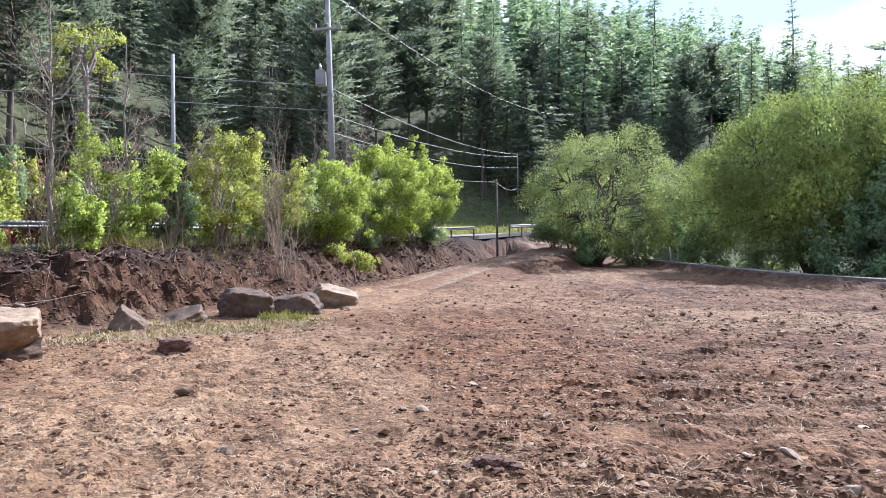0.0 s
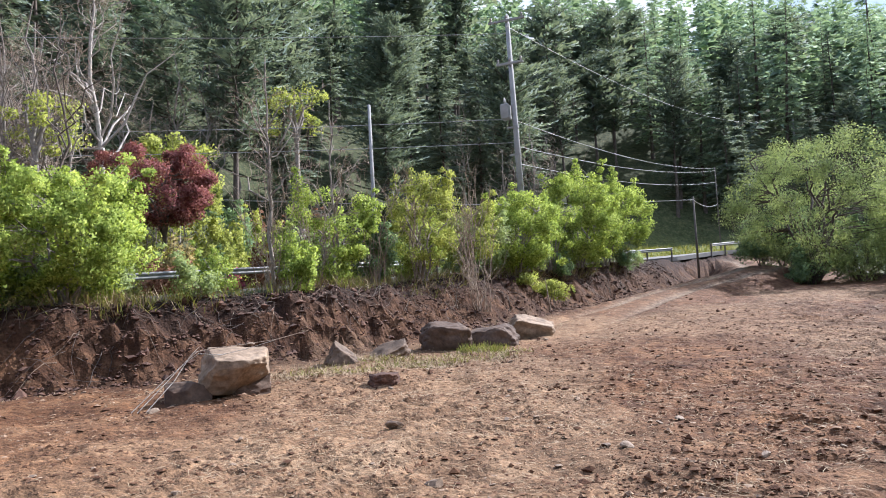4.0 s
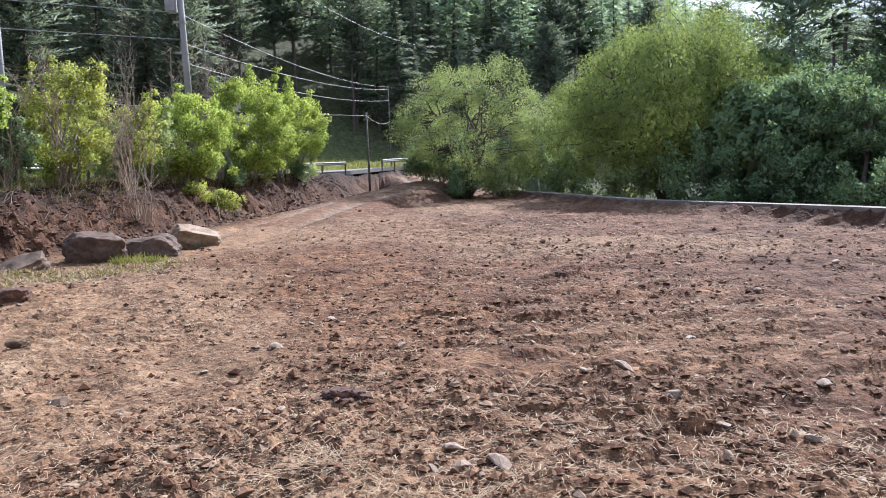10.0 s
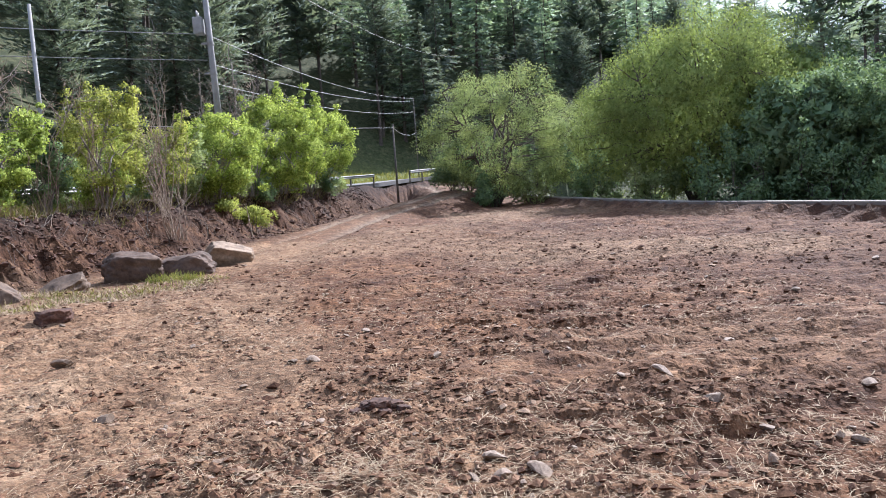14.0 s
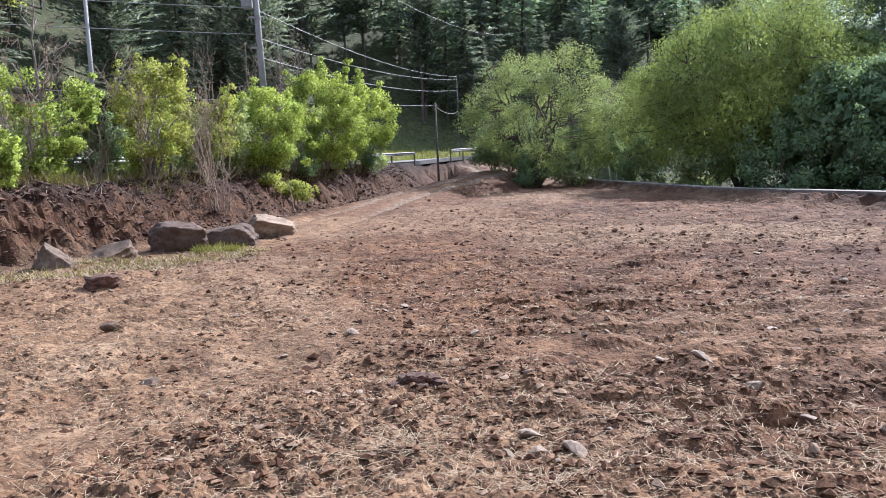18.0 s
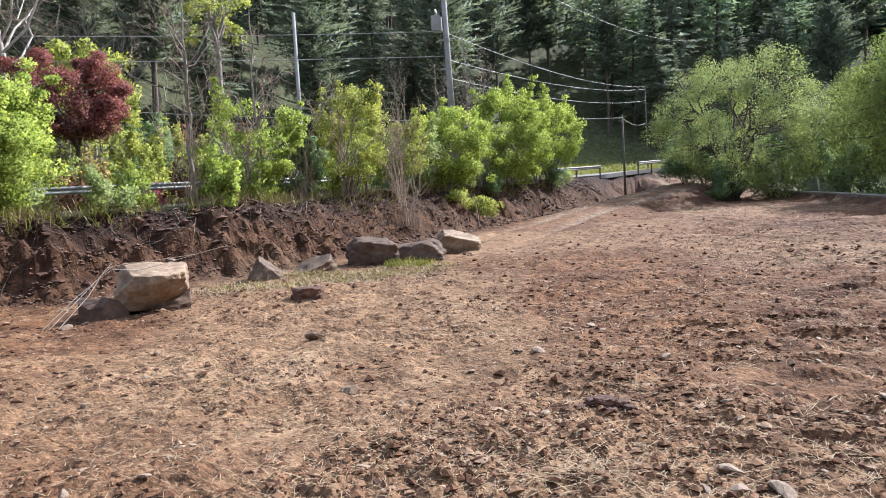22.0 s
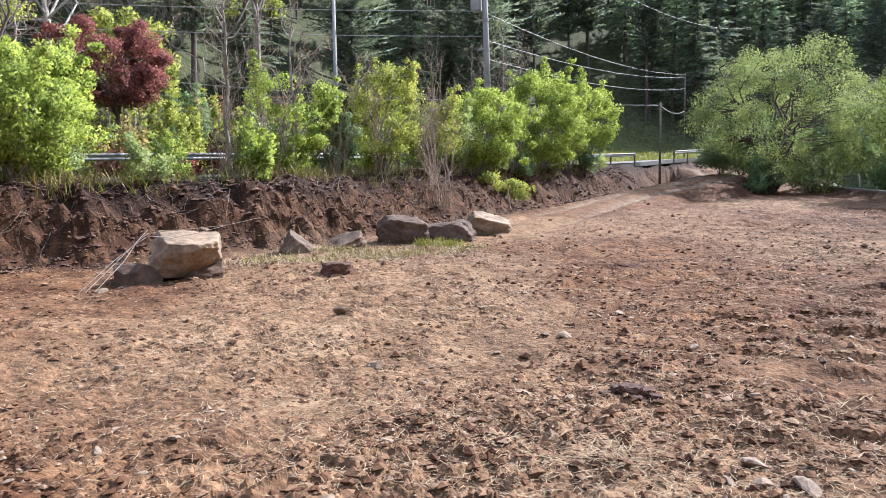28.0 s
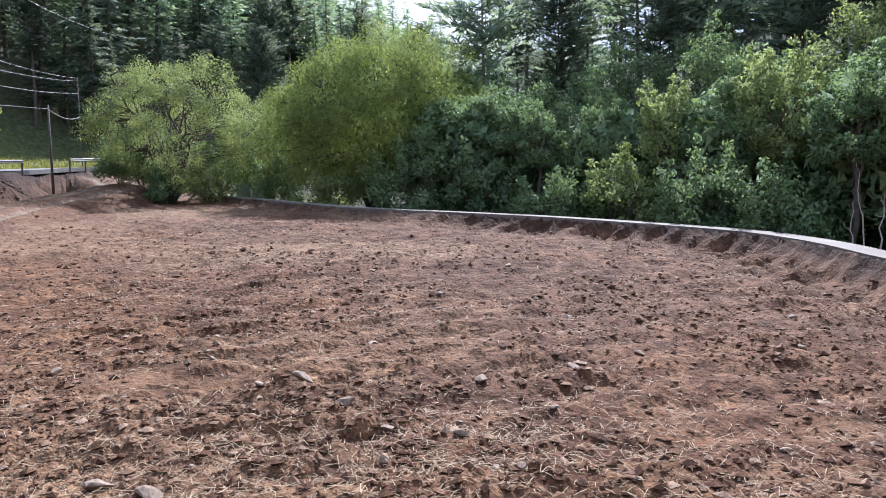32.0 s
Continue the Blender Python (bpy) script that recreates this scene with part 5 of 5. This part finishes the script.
for k, (x, y, h, w) in enumerate([(25.5, 30.5, 6.0, 6.0), (27.0, 24.0, 6.0, 6.0), (27.0, 19.0, 6.0, 6.0), (26.5, 12.0, 6.5, 6.0), (22.5, 34.5, 6.0, 6.0), (29.5, 15.0, 6.0, 6.0), (20.0, 38.0, 6.0, 6.0), (26.0, 34.0, 5.0, 6.0)]):
    leafy_plant("creek_shrub", x, y, h, w, "leaf_mid", "dark_bark", "dense green undergrowth beneath the pines", "shrub", 580 + k, 60, 60, 0.10, 0.65, 6, stem_r=0.04, shoots=8, group="creek growth")
conifer("red_pine", 24.0, 39.0, 13.5, 7.0, "tall dark pine behind the willows", 71, "needle_pine", "bark", "tall pines", pine=True, start=0.3, droop=0.05, whorls=22, arms=7, per=26)
for k, (x, y, h) in enumerate([(27.5, 35.5, 13.0), (29.5, 31.0, 14.0), (31.0, 27.0, 13.0), (31.5, 22.5, 13.5), (30.5, 18.0, 13.0), (29.0, 13.5, 13.0), (33.5, 24.6, 14.5), (34.0, 19.5, 14.0)]):
    conifer("red_pine", x, y, h, 6.4, "tall dark pine with bare lower trunk", 72 + k, "needle_pine", "dark_bark", "tall pines", pine=True, start=0.3, droop=0.05, whorls=20, arms=6, per=26)


# dead stalks beside the strip
def stalk(x, y, h, dx, seed):
    rs = np.random.default_rng(seed)
    ob = empty("dead_stalk", x, y, ground_at(x, y) - 0.05, "thin pale dead stalk beside the concrete strip", "stalk", "dead stalks")
    main = curve_path((0, 0, 0), (dx, 0.05, h), 0, rs, 6, 0.05)
    v, f = tubes([(main, 0.016, 0.006)], 5)
    part_mesh("stem", np_mesh("stem", v, f, MAT["pale_bark"], True), ob)
    for k in range(4):
        q = main[2 + k % 4]
        v, f = tubes([(curve_path(q, q + rs.normal(size=3) * 0.12 + np.array([0, 0, 0.16]), 0, rs, 4, 0.1), 0.006, 0.003)], 4)
        part_mesh("twig", np_mesh("twig", v, f, MAT["twig"], True), ob)


for k, (x, y, h, dx) in enumerate([(14.5, 8.7, 1.5, -0.12), (14.35, 8.3, 1.1, 0.2), (14.9, 9.2, 0.9, 0.05), (14.2, 7.8, 0.8, 0.1)]):
    stalk(x, y, h, dx, 700 + k)

# ---- loose soil, stones and straw ----
ICO_V = np.array([(1, 0, 0), (-0.6, 0.8, 0.1), (-0.5, -0.9, 0), (0.2, 0.1, 0.75), (0.1, -0.2, -0.8), (0.7, 0.8, 0.3), (0.5, -0.9, 0.35)], float)
ICO_F = np.array([(0, 5, 3), (5, 1, 3), (1, 2, 3), (2, 6, 3), (6, 0, 3), (5, 0, 4), (1, 5, 4), (2, 1, 4), (6, 2, 4), (0, 6, 4)])


def rocks(places, sizes, rng, flat=0.6, jitter=0.28, faces=ICO_F):
    """Lumps as arrays: each a jittered, flattened, turned ten-sided lump."""
    n = len(places)
    v = ICO_V[None] * (1 + jitter * rng.uniform(-1, 1, (n, len(ICO_V), 1)))
    v = v * np.stack([rng.uniform(0.7, 1.4, n), rng.uniform(0.7, 1.2, n), flat * rng.uniform(0.6, 1.4, n)], 1)[:, None]
    th = rng.uniform(0, 2 * np.pi, n)
    c, s = np.cos(th), np.sin(th)
    x = v[:, :, 0] * c[:, None] - v[:, :, 1] * s[:, None]
    y = v[:, :, 0] * s[:, None] + v[:, :, 1] * c[:, None]
    v = np.stack([x, y, v[:, :, 2]], -1) * sizes[:, None, None] + places[:, None]
    f = faces[None] + (np.arange(n) * len(ICO_V))[:, None, None]
    return v.reshape(-1, 3), f.reshape(-1, 3)


def scatter(n, rng, r0, r1, a0=-74, a1=72, only_plot=True):
    """Places spread evenly by bearing and by the log of the distance."""
    r = np.exp(rng.uniform(math.log(r0), math.log(r1), n))
    a = np.radians(rng.uniform(a0, a1, n))
    x, y = r * np.sin(a), r * np.cos(a)
    if only_plot:
        ok = (along(x, y, FOOT)[0] < 0.4) & (along(x, y, STRIP)[0] > 0.3)
        x, y, r = x[ok], y[ok], r[ok]
    return x, y, land(x, y)[0], r


rng = np.random.default_rng(5)
x, y, z, r = scatter(80000, rng, 2.4, 30)
swath = np.exp(-(((x + 3.6) / 3.2) ** 2 + ((y - 5.8) / 2.2) ** 2)) + 0.7 * np.exp(-(((x + 2.7) / 1.0) ** 2 + ((y - 10) / 4.0) ** 2))
keep = ((1.3 * grain(x, y, 0.8, 61) + 0.9 * grain(x, y * 1.6, 0.25, 62) + rng.normal(size=len(x)) * 0.2 - 0.45 * swath) > -0.02) & (rng.uniform(size=len(x)) < 1.25 - 0.04 * r)
x, y, z, r = x[keep], y[keep], z[keep], r[keep]
off = (np.abs(along(x, y, TRACK)[0]) < 1.3) & (y > 17) & (rng.uniform(size=len(x)) < 0.75)
x, y, z, r = x[~off], y[~off], z[~off], r[~off]
sz = np.minimum(rng.lognormal(-4.6, 0.70, len(x)) * (0.95 + 0.02 * r), 0.036 + 0.0016 * r)
v, f = rocks(np.stack([x, y, z + 0.15 * sz], 1), sz, rng, 0.85, 0.40)
tagged(new("soil_clods", np_mesh("soil_clods", v, f, MAT["clod"])), "loose clods of dry red-brown soil", "soil", kind="stuff")
x, y, z, r = scatter(125000, rng, 4.0, 24)
keep = (rng.uniform(size=len(x)) < (r / 14) ** 1.2) & (grain(x, y, 1.1, 63) + 0.6 * grain(x, y, 0.3, 64) + rng.normal(size=len(x)) * 0.35 > -0.05) & ~((np.abs(along(x, y, TRACK)[0]) < 1.2) & (y > 17))
x, y, z, r = x[keep], y[keep], z[keep], r[keep]
sz = np.minimum(rng.lognormal(-3.95, 0.45, len(x)), 0.055)
x2, y2, z2, r2 = scatter(42000, rng, 17, 44)
keep = (rng.uniform(size=len(x2)) < (r2 / 36) ** 1.2) & (grain(x2, y2, 0.6, 65) + rng.normal(size=len(x2)) * 0.3 > -0.1) & ~((np.abs(along(x2, y2, TRACK)[0]) < 0.95) & (y2 > 17))
x, y, z = np.append(x, x2[keep]), np.append(y, y2[keep]), np.append(z, z2[keep])
sz = np.append(sz, np.minimum(rng.lognormal(-3.7, 0.45, int(keep.sum())), 0.065))
v, f = rocks(np.stack([x, y, z - 0.08 * sz], 1), sz, rng, 0.6, 0.35, ICO_F[:5])
tagged(new("soil_lumps", np_mesh("soil_lumps", v, f, MAT["clod"])), "small lumps of raked red-brown soil", "soil", kind="stuff")


def field_stone(seed):
    rs = np.random.default_rng(seed)
    bm = bmesh.new()
    bmesh.ops.create_icosphere(bm, subdivisions=2, radius=1.0)
    cuts = [(Vector(rs.normal(size=3)).normalized(), rs.uniform(0.4, 0.75)) for _ in range(7)]
    for q in bm.verts:
        for d, h in cuts:
            k = q.co.dot(d) - h
            if k > 0:
                q.co -= d * k
        q.co = Vector((q.co.x * 1.25, q.co.y * 0.9, q.co.z * 0.5))
    me = bpy.data.meshes.new("field_stone")
    bm.to_mesh(me)
    bm.free()
    me.materials.append(MAT["stone"])
    return me


STONES = [field_stone(k) for k in range(10)]
rng = np.random.default_rng(15)
known = [(0.72, 4.0, 0.085), (0.70, 4.22, 0.08), (0.93, 4.02, 0.075), (-2.19, 5.6, 0.09), (2.29, 5.7, 0.09), (3.33, 6.78, 0.07), (3.56, 4.95, 0.075), (4.5, 4.95, 0.06), (-3.33, 7.5, 0.12), (2.45, 4.3, 0.06)]
x, y, z, r = scatter(260, rng, 3.0, 18)
sizes = np.minimum(rng.lognormal(-3.5, 0.4, len(x)) * (0.8 + 0.04 * r), 0.11)
known += [(x[k], y[k], sizes[k]) for k in range(min(250, len(x)))]
for k, (sx, sy, ss) in enumerate(known):
    ob = new("field_stone", STONES[int(rng.integers(0, 10))])
    ob.location = (sx, sy, float(land(np.array([sx]), np.array([sy]))[0][0]) + ss * 0.22)
    ob.rotation_euler = (rng.normal() * 0.25, rng.normal() * 0.25, rng.uniform(0, 6.28))
    ob.scale = (ss, ss, ss)
    tagged(ob, "pale tan flat stone lying on the soil" if ss > 0.085 else "small tan stone lying on the soil", "stone", "stones in the soil")


def blades(px, py, pz, length, rng, lift=0.25, wide=0.012, lean=None):
    """Thin bent stalks: two quads each."""
    n = len(px)
    a = rng.uniform(0, 2 * np.pi, n)
    d = np.stack([np.cos(a), np.sin(a), lift * rng.uniform(0, 1, n)], 1) if lean is None else lean(n)
    d /= np.linalg.norm(d, axis=1)[:, None]
    side = np.cross(d, np.array([0, 0, 1.0])) + rng.normal(size=(n, 3)) * 0.2
    side *= (wide * rng.uniform(0.6, 1.4, n) / (np.linalg.norm(side, axis=1) + 1e-6))[:, None]
    p0 = np.stack([px, py, pz], 1)
    L = (length * rng.uniform(0.5, 1.5, n))[:, None]
    p1 = p0 + d * L * 0.55 + rng.normal(size=(n, 3)) * L * 0.02
    p2 = p0 + d * L + np.array([0, 0, -0.06]) * L + rng.normal(size=(n, 3)) * L * 0.035
    v = np.stack([p0 - side, p0 + side, p1 - side, p1 + side, p2 - side * 0.3, p2 + side * 0.3], 1).reshape(-1, 3)
    o = (np.arange(n) * 6)[:, None]
    f = np.concatenate([o + np.array([0, 1, 3, 2]), o + np.array([2, 3, 5, 4])])
    return v, f


rng = np.random.default_rng(25)
x, y, z, r = scatter(70000, rng, 3.4, 32)
keep = (grain(x, y, 0.5, 71) + rng.normal(size=len(x)) * 0.25 + 0.25 * np.exp(-((x + 0.3 * (y - 8)) / 3.0) ** 2)) > 0.10
x, y, z, r = x[keep], y[keep], z[keep], r[keep]
v, f = blades(x, y, z + 0.012, 0.06 + 0.006 * r, rng, 0.25, 0.0008 + 0.0002 * r)
tagged(new("straw", np_mesh("straw", v, f, MAT["straw"])), "dry straw stalks strewn over the soil", "straw", kind="stuff")
for k, (tx, ty, cnt, ln, spread) in enumerate([(1.88, 4.25, 46, 0.34, 0.16), (-0.08, 4.0, 60, 0.40, 0.18), (0.15, 5.75, 26, 0.35, 0.2), (2.6, 6.3, 24, 0.35, 0.25), (1.35, 5.3, 20, 0.3, 0.2), (1.55, 4.35, 24, 0.3, 0.2), (4.2, 6.2, 18, 0.3, 0.25), (3.6, 8.0, 22, 0.4, 0.3), (0.8, 7.4, 26, 0.4, 0.35)]):
    ob = empty("straw_tuft", tx, ty, float(land(np.array([tx]), np.array([ty]))[0][0]), "tuft of pale dry straw stalks on the soil", "straw", "straw tufts")
    px, py = rng.normal(size=cnt) * spread * 0.5, rng.normal(size=cnt) * spread * 0.5
    pz = land(px + tx, py + ty)[0] - ob.location.z + 0.01
    v, f = blades(px, py, pz, ln * 0.7, rng, 0.45, 0.0017)
    tagged(part_mesh("straw", np_mesh("straw", v, f, MAT["straw"]), ob), kind="stuff")

# grass by the boulders, along the crest and on the field beyond the road
rng = np.random.default_rng(35)


def grass_patch(name, cx, cy, rx, ry, n, ln, mat, label, turn=0.0, wide=0.006, rise=(0.4, 1.2)):
    a, q = rng.uniform(0, 2 * np.pi, n), np.sqrt(rng.uniform(0, 1, n))
    u, w = np.cos(a) * q * rx, np.sin(a) * q * ry
    c, s = math.cos(radians(turn)), math.sin(radians(turn))
    px, py = cx + u * c - w * s, cy + u * s + w * c
    keep = (grain(px, py, 1.8, 81) + 0.35 * rng.uniform(-1, 1, n)) > -0.1
    px, py = px[keep], py[keep]

    def lean(m):
        return np.stack([rng.normal(size=m) * 0.55, rng.normal(size=m) * 0.55, rng.uniform(*rise, m)], 1)
    v, f = blades(px, py, land(px, py)[0] - 0.01, ln, rng, 0, wide, lean)
    return tagged(new(name, np_mesh(name, v, f, MAT[mat])), label, "grass", kind="stuff")


grass_patch("dry_grass", -5.3, 12.6, 2.7, 1.2, 9000, 0.14, "straw", "pale dry grass around the boulders", 42, 0.005, (0.05, 0.4))
grass_patch("green_grass", -5.2, 12.8, 2.5, 1.0, 3800, 0.11, "grass", "short green grass around the boulders", 42, 0.005, (0.1, 0.6))
grass_patch("green_grass", -4.35, 14.55, 0.55, 0.35, 900, 0.16, "grass", "bright green grass tuft between boulders", 10)
grass_patch("field_grass", 1.0, 60.0, 10.0, 8.0, 9000, 0.4, "grass", "sunlit grass beyond the road", 0, 0.02)
n = 24000
u = rng.uniform(6.5, 26, n)
pts = np.array([beside(float(q), float(o)) for q, o in zip(u, rng.uniform(-3.0, 0.2, n))])
keep = (along(pts[:, 0], pts[:, 1], FOOT)[0] > 1.15) & (grain(pts[:, 0], pts[:, 1], 0.6, 83) + rng.normal(size=n) * 0.15 > -0.05)
pts = pts[keep]
half = rng.uniform(size=len(pts)) < 0.5
for mat, sel, label in (("grass", half, "green grass along the bank's crest"), ("straw", ~half, "dry yellow grass along the bank's crest")):
    q = pts[sel]

    def crest_lean(m):
        return np.stack([rng.normal(size=m) * 0.5 + 0.25, rng.normal(size=m) * 0.5 - 0.2, rng.uniform(0.3, 1.2, m)], 1)
    v, f = blades(q[:, 0], q[:, 1], land(q[:, 0], q[:, 1])[0] - 0.02, 0.36, rng, 0, 0.007, crest_lean)
    tagged(new("crest_grass", np_mesh("crest_grass", v, f, MAT[mat])), label, "grass", kind="stuff")


n = 15000
u = rng.uniform(6.5, 24, n)
pts = np.array([beside(float(q), float(o)) for q, o in zip(u, rng.uniform(5.8, 17.0, n))])
pts = pts[grain(pts[:, 0], pts[:, 1], 0.35, 84) + rng.normal(size=n) * 0.15 > -0.08]
half = rng.uniform(size=len(pts)) < 0.5
for mat, sel, label in (("grass", half, "green grass on the garden terrace"), ("straw", ~half, "dry tan grass on the garden terrace")):
    q = pts[sel]
    v, f = blades(q[:, 0], q[:, 1], land(q[:, 0], q[:, 1])[0] - 0.02, 0.55, rng, 0, 0.018, crest_lean)
    tagged(new("terrace_grass", np_mesh("terrace_grass", v, f, MAT[mat])), label, "grass", kind="stuff")


# roots and litter that hang down the cut bank, and stones in it
def bank_roots(n, rng, r0, mat, label, reach=(0.3, 1.1)):
    foot = np.array(FOOT[3:13])
    seg = np.concatenate([[0], np.cumsum(np.linalg.norm(np.diff(foot[:, :2], axis=0), axis=1))])
    s = rng.uniform(0, seg[-1], n)
    bx, by = np.interp(s, seg, foot[:, 0]), np.interp(s, seg, foot[:, 1])
    tx = np.interp(s + 0.2, seg, foot[:, 0]) - np.interp(s - 0.2, seg, foot[:, 0])
    ty = np.interp(s + 0.2, seg, foot[:, 1]) - np.interp(s - 0.2, seg, foot[:, 1])
    ln = np.hypot(tx, ty) + 1e-6
    nx, ny = -ty / ln, tx / ln
    tx, ty = tx / ln, ty / ln
    top = rng.uniform(0.5, 1.9, n)
    low = np.maximum(top - rng.uniform(*reach, n), 0.02)
    drift = rng.normal(size=n) * 0.75
    cols = []
    for k in range(5):
        t = k / 4
        o = top + (low - top) * t
        d = drift * t + rng.normal(size=n) * 0.03
        cols.append((bx + nx * o + tx * d, by + ny * o + ty * d))
    X, Y = np.array([c[0] for c in cols]), np.array([c[1] for c in cols])
    Z = land(X.ravel(), Y.ravel())[0].reshape(X.shape) + 0.015 + 0.05 * np.array([0, 1, 1, 0.6, 0])[:, None] * rng.uniform(0, 1, n)
    P = np.stack([X, Y, Z], -1)
    paths = [(P[:, k], r0 * rng.uniform(0.6, 1.5), r0 * 0.4) for k in range(n)]
    v, f = tubes(paths, 3)
    return tagged(new("bank_roots", np_mesh("bank_roots", v, f, MAT[mat], True)), label, "roots", kind="stuff")


rng = np.random.default_rng(45)
bank_roots(260, rng, 0.008, "dark_bark", "dark roots hanging down the cut bank", (0.2, 0.8))
bank_roots(150, rng, 0.005, "twig", "dry brown roots and stalks on the cut bank", (0.15, 0.6))
foot = np.array(FOOT[2:13])
n = 6500
k = rng.integers(0, len(foot) - 1, n)
t = rng.uniform(0, 1, n)
d = foot[k + 1] - foot[k]
nrm = np.stack([-d[:, 1], d[:, 0]], 1) / np.hypot(d[:, 0], d[:, 1])[:, None]
c = foot[k, :2] + d[:, :2] * t[:, None] + nrm * rng.uniform(-0.5, 1.9, n)[:, None]
sz = np.minimum(rng.lognormal(-3.35, 0.55, n), 0.16)
v, f = rocks(np.stack([c[:, 0], c[:, 1], land(c[:, 0], c[:, 1])[0] + 0.01], 1), sz * 0.8, rng, 1.0, 0.4)
tagged(new("bank_clods", np_mesh("bank_clods", v, f, MAT["dark_soil"])), "lumps of dark soil and stone on the cut bank", "soil", kind="stuff")


# cut branches lying over the large boulder, and a stake on the bank
def stick(name, pts, r, mat, label, category="branch"):
    v, f = tubes([(np.array(pts), r, r * 0.5)], 6)
    return tagged(new(name, np_mesh(name, v, f, MAT[mat], True)), label, category)


gz = ground_at(-7.2, 8.4)
for dx, dy, up in ((0, 0, 0), (0.10, 0.06, 0.05), (-0.12, 0.02, -0.04)):
    stick("cut_branch", [(-7.35 + dx, 7.85 + dy, gz + 0.02), (-7.2 + dx * 0.7, 8.3 + dy, gz + 0.40), (-7.12 + dx * 0.3, 8.62 + dy * 0.5, gz + 0.66 + up), (-7.05, 8.8, gz + 0.78 + up)], 0.006, "pale_bark", "pale cut branch leaning on the large boulder")
stick("cut_branch", [(-7.1, 8.75, gz + 0.76), (-6.9, 8.95, gz + 0.80), (-6.6, 9.25, gz + 0.82), (-6.25, 9.65, gz + 0.86), (-5.95, 10.1, gz + 0.96)], 0.008, "twig", "thin cut branch lying over the large boulder")
stick("cut_branch", [(-7.0, 8.72, gz + 0.74), (-6.75, 8.95, gz + 0.70), (-6.5, 9.2, gz + 0.76), (-6.2, 9.55, gz + 0.86)], 0.006, "pale_bark", "thin cut branch lying over the large boulder")
stick("stake", [(-4.85, 24.7, ground_at(-4.85, 24.7) - 0.1), (-5.0, 24.75, ground_at(-4.9, 24.7) + 1.1)], 0.025, "twig", "thin wooden stake standing on the bank", "stake")
stick("dead_branch", [(-12.9, 8.7, ground_at(-12.9, 8.7) + 0.1), (-12.4, 8.75, ground_at(-12.4, 8.75) + 0.28), (-12.0, 9.0, ground_at(-12.0, 9.0) + 0.15)], 0.03, "pale_bark", "pale dead branch lying on the bank")
boulder("root_stump", -4.75, 10.35, 0.45, 0.36, 0.24, 44, "dark_soil", "dark clump of roots and soil on the grass", 10, 0, 2, (), 0.06, "", 0.12, 3, "stump")
for k, (dx, dy, w) in enumerate(((0, 0, 0.20), (0.16, 0.04, 0.14), (-0.15, 0.05, 0.15), (0.05, -0.10, 0.12), (0.26, -0.03, 0.11), (-0.05, 0.13, 0.13), (-0.27, -0.02, 0.10))):
    boulder("dark_clod", -0.03 + dx * 0.68, 5.25 + dy, w * 0.9, w * 0.7, w * 0.5, 145 + k, "dark_soil", "dark clod of turned soil", 40 * k, 0, 2, (), 0.01, "dark clods", 0.2, 2, "clod")
